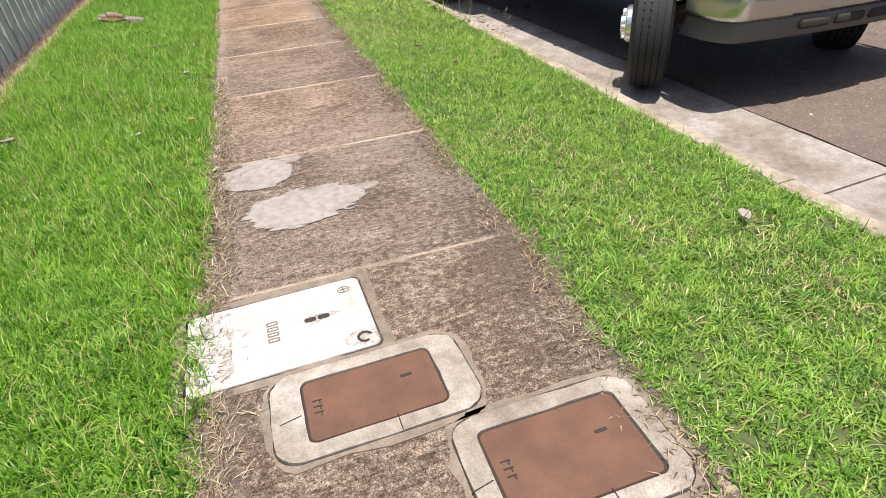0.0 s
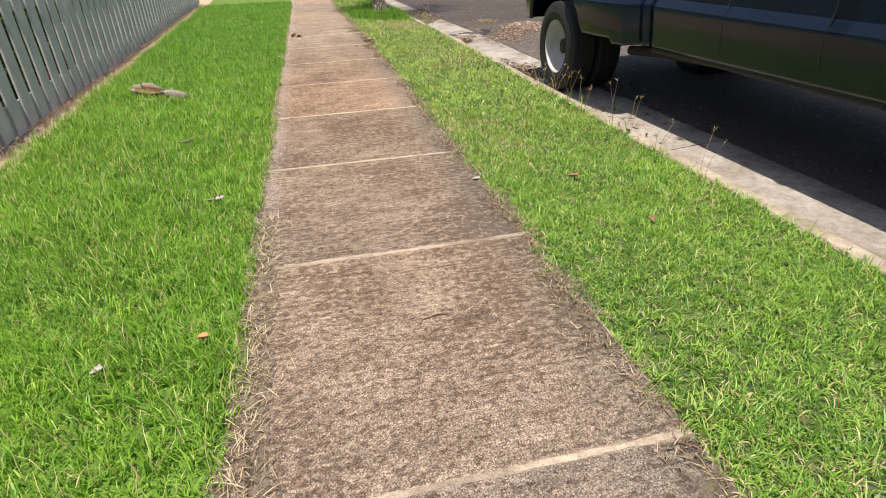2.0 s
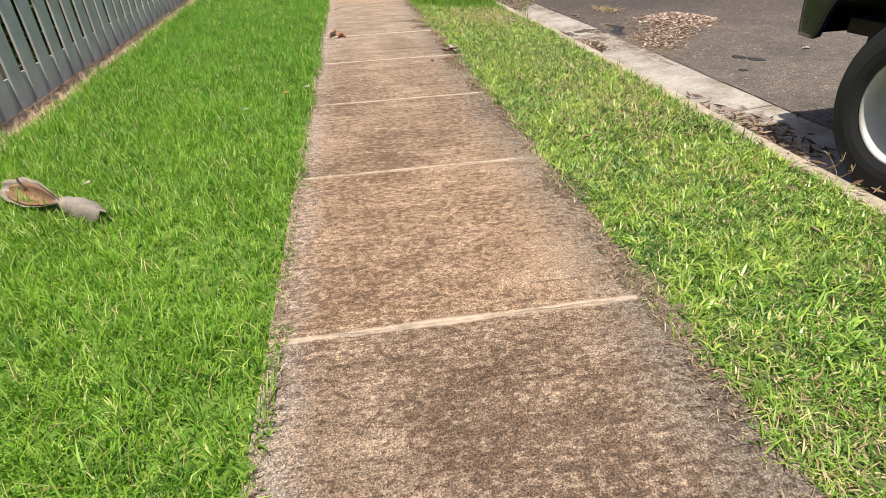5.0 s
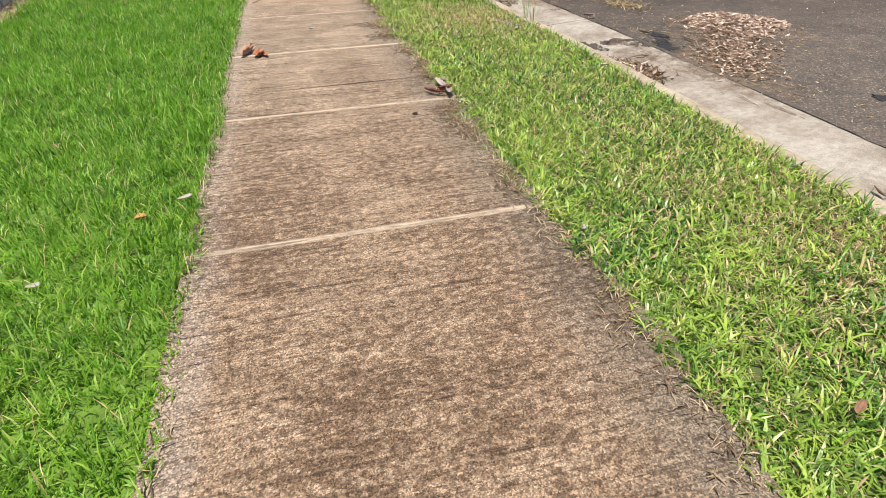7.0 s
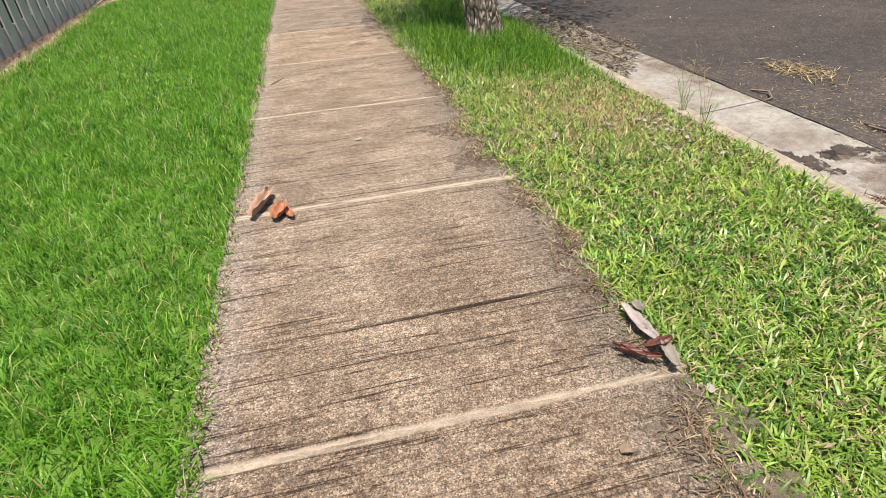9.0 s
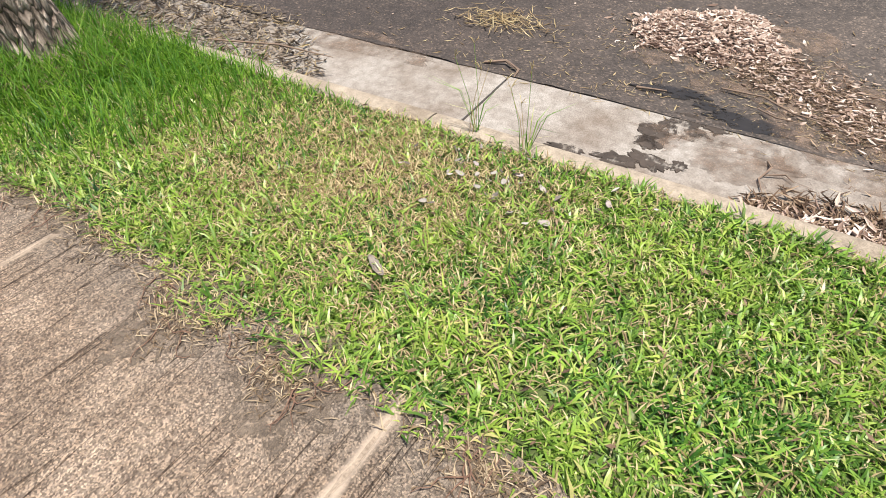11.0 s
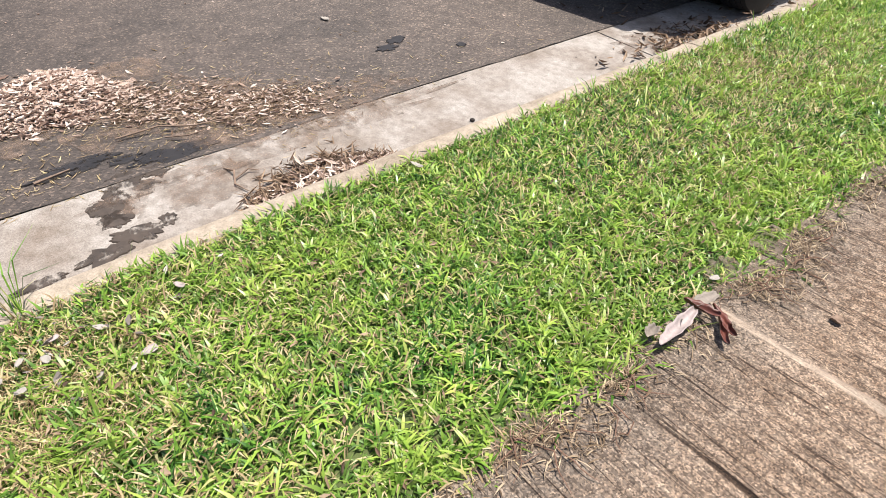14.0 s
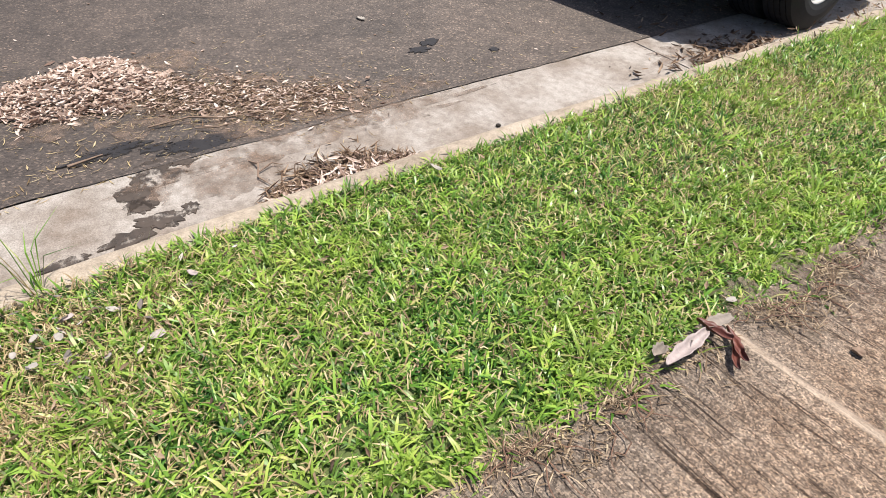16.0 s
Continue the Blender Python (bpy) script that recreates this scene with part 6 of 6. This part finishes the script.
blades("dead_grass", x, y, table(TAB, x, y) + 0.05, rg.uniform(0.06, 0.18, len(x)), rg.uniform(0.003, 0.006, len(x)), rg.uniform(0.9, 1.5, len(x)), M_CLIP, "dead brown grass lying round the tree's foot", rg, 0.3)


# tall seeding weeds at the kerb
def weed(x, y, z, hgt, n, spread, seed, label):
    e = empty("seeding_weed", pose(x, y, z), label, "weed", "seeding weeds along the kerb")
    r = np.random.default_rng(seed)
    for k in range(n):
        a, ln = r.uniform(0, 6.28), hgt * r.uniform(0.6, 1.0)
        d = Vector((math.cos(a), math.sin(a), 0)) * spread * r.uniform(0.3, 1)
        p0 = Vector((r.normal(0, 0.02), r.normal(0, 0.02), -0.01))
        pts = [p0, p0 + d * 0.3 + Vector((0, 0, ln * 0.5)), p0 + d + Vector((0, 0, ln))]
        bm = bmesh.new()
        tube(bm, pts, [0.0017, 0.0013, 0.0008], 5)
        st = part("stem", bm, M_STRAW if k % 2 or "dry" in label else M_GRASS_R, e)
        bm = bmesh.new()
        for q in range(4):
            b = Vector((r.normal(0, 0.5), r.normal(0, 0.5), 0.8)).normalized() * r.uniform(0.03, 0.055)
            tube(bm, [pts[2], pts[2] + b * 0.6, pts[2] + b + Vector((0, 0, -0.01))], [0.0009, 0.0016, 0.0006], 4)
        part("seed_head", bm, M_STRAW, e)
    bm = bmesh.new()
    for q in range(n * (2 if "green" in label else 1)):
        a = r.uniform(0, 6.28)
        ln = hgt * r.uniform(0.35, 0.8)
        d = Vector((math.cos(a), math.sin(a), 0))
        s = Vector((-d.y, d.x, 0)) * r.uniform(0.0012, 0.003)
        p1, p2 = d * ln * 0.25 + Vector((0, 0, ln * 0.6)), d * ln * 0.75 + Vector((0, 0, ln * 0.75))
        v = [bm.verts.new(c) for c in (-s * 0.6, s * 0.6, p1 + s, p2, p1 - s)]
        bm.faces.new(v)
    part("leaf_tuft", bm, M_GRASS_R, e)


for i, (yy, hh, nn) in enumerate(((1.35, 0.18, 2), (2.05, 0.10, 1), (3.3, 0.28, 2), (3.75, 0.22, 2), (4.15, 0.36, 2), (4.45, 0.42, 2), (4.9, 0.34, 3), (5.25, 0.28, 4), (5.6, 0.30, 5), (5.85, 0.26, 5), (6.3, 0.16, 3))):
    weed(gutter_x(yy) - 0.79 + 0.02 * (i % 3), yy, lift(yy) - 0.005, hh, nn, 0.10, 40 + i, "tall dry seeding grass stalk at the kerb")
for i, (xx, yy, hh, nn) in enumerate(((2.50, 11.46, 0.34, 4), (2.53, 11.72, 0.40, 4), (-0.95, 8.6, 0.24, 1), (-0.7, 9.3, 0.2, 1))):
    weed(xx, yy, 0.0, hh, nn, 0.12, 70 + i, "tall green seeding grass tuft at the kerb" if xx > 0 else "single seeding grass stalk in the lawn")


# ---- yard behind the fence, glimpsed between the pickets ----
def shrub(x, y, r, hgt, seed):
    e = empty("shrub", pose(x, y, 0.0), "dark leafy shrub behind the fence", "shrub", "shrubs behind the fence")
    g = np.random.default_rng(seed)
    for k in range(5):
        a = g.uniform(0, 6.28)
        bm = bmesh.new()
        tube(bm, [(0, 0, -0.02), (math.cos(a) * r * 0.3, math.sin(a) * r * 0.3, hgt * 0.5), (math.cos(a) * r * 0.7, math.sin(a) * r * 0.7, hgt * 0.9)], [0.018, 0.012, 0.004], 5)
        part("branch", bm, M_TWIG, e)
    vs, fs = [], []
    for k in range(2300):
        c = np.clip(g.normal(0, 0.5, 3), -1, 1) * np.array((r, r * 1.2, hgt * 0.5)) + np.array((0, 0, hgt * 0.55))
        c[2] = max(0.02, c[2])
        d, q = g.normal(0, 1, 3), g.normal(0, 1, 3)
        d /= np.linalg.norm(d)
        q = np.cross(d, q)
        q /= np.linalg.norm(q)
        L, W = g.uniform(0.03, 0.065), g.uniform(0.014, 0.028)
        b = len(vs)
        vs += [tuple(c - d * L), tuple(c + q * W), tuple(c + d * L), tuple(c - q * W)]
        fs.append((b, b + 1, b + 2, b + 3))
    o = new("foliage", mesh_of("foliage", vs, fs, M_LEAF))
    o.parent = e


for i in range(27):
    yy = 0.6 + 0.68 * i
    shrub(fence_x(yy) - 0.50 - 0.16 * (i % 3 == 1), yy + 0.1 * n2(i, 4, 2.9), 0.34 + 0.05 * n2(i, 2, 1.7), 1.30 + 0.25 * n2(i, 6, 1.9), 200 + i)
bm = bmesh.new()
box(bm, (-6.2, 8, 1.5), (0.2, 40, 3.0))
hw = part("wall_house", bm, M_HOUSE)
tagged(hw, "plain cream house wall behind the yard", "wall", kind="structure")
bm = bmesh.new()
r = bmesh.ops.create_cone(bm, cap_ends=True, segments=20, radius1=0.20, radius2=0.26, depth=0.8, matrix=Matrix.Translation((-3.0, 7.0, 0.42)))
bmesh.ops.bevel(bm, geom=list(bm.edges), offset=0.012, segments=1, affect="EDGES")
tagged(part("garden_bin", bm, M_GREENBIN, smooth=False), "green plastic garden bin behind the fence", "bin")
for i, (xx, yy, rr_) in enumerate(((-2.75, 6.0, 0.16), (-2.8, 7.5, 0.14), (-2.85, 9.4, 0.17), (-2.95, 9.8, 0.13), (-2.9, 11.2, 0.16))):
    bm = bmesh.new()
    bmesh.ops.create_icosphere(bm, subdivisions=3, radius=rr_)
    for v in bm.verts:
        v.co *= 1 + 0.35 * noise.noise(v.co * 5 + Vector((i * 3, 0, 0)))
        v.co.z *= 0.7
    o = part("garden_stone", bm, M_KERB, smooth=True)
    lay(o, xx, yy, rr_ * 0.45, 40 * i)
    tagged(o, "pale rounded garden stone behind the fence", "stone", "stones behind the fence")

for i, (xx, yy, sx, sy, sz) in enumerate(((-2.72, 6.55, 0.20, 0.40, 0.30), (-2.80, 7.9, 0.20, 0.40, 0.42), (-2.85, 9.5, 0.22, 0.5, 0.36), (-2.95, 10.6, 0.20, 0.40, 0.30), (-3.0, 12.0, 0.2, 0.4, 0.4))):
    bm = bmesh.new()
    box(bm, (0, 0, sz / 2), (sx, sy, sz), None, 0.015, 2)
    o = part("concrete_block", bm, M_HOUSE)
    lay(o, xx, yy, 0.0, 7 * i)
    tagged(o, "cream concrete block standing behind the fence", "block", "blocks behind the fence")

# unseen wall, added to keep low sky light from under the truck
bm = bmesh.new()
box(bm, (12.6, 6, 1.4), (0.25, 70, 3.4))
tagged(part("sky_block_wall", bm, M_FARWALL), "unseen dark wall added across the street to block low sky", "wall", kind="structure")
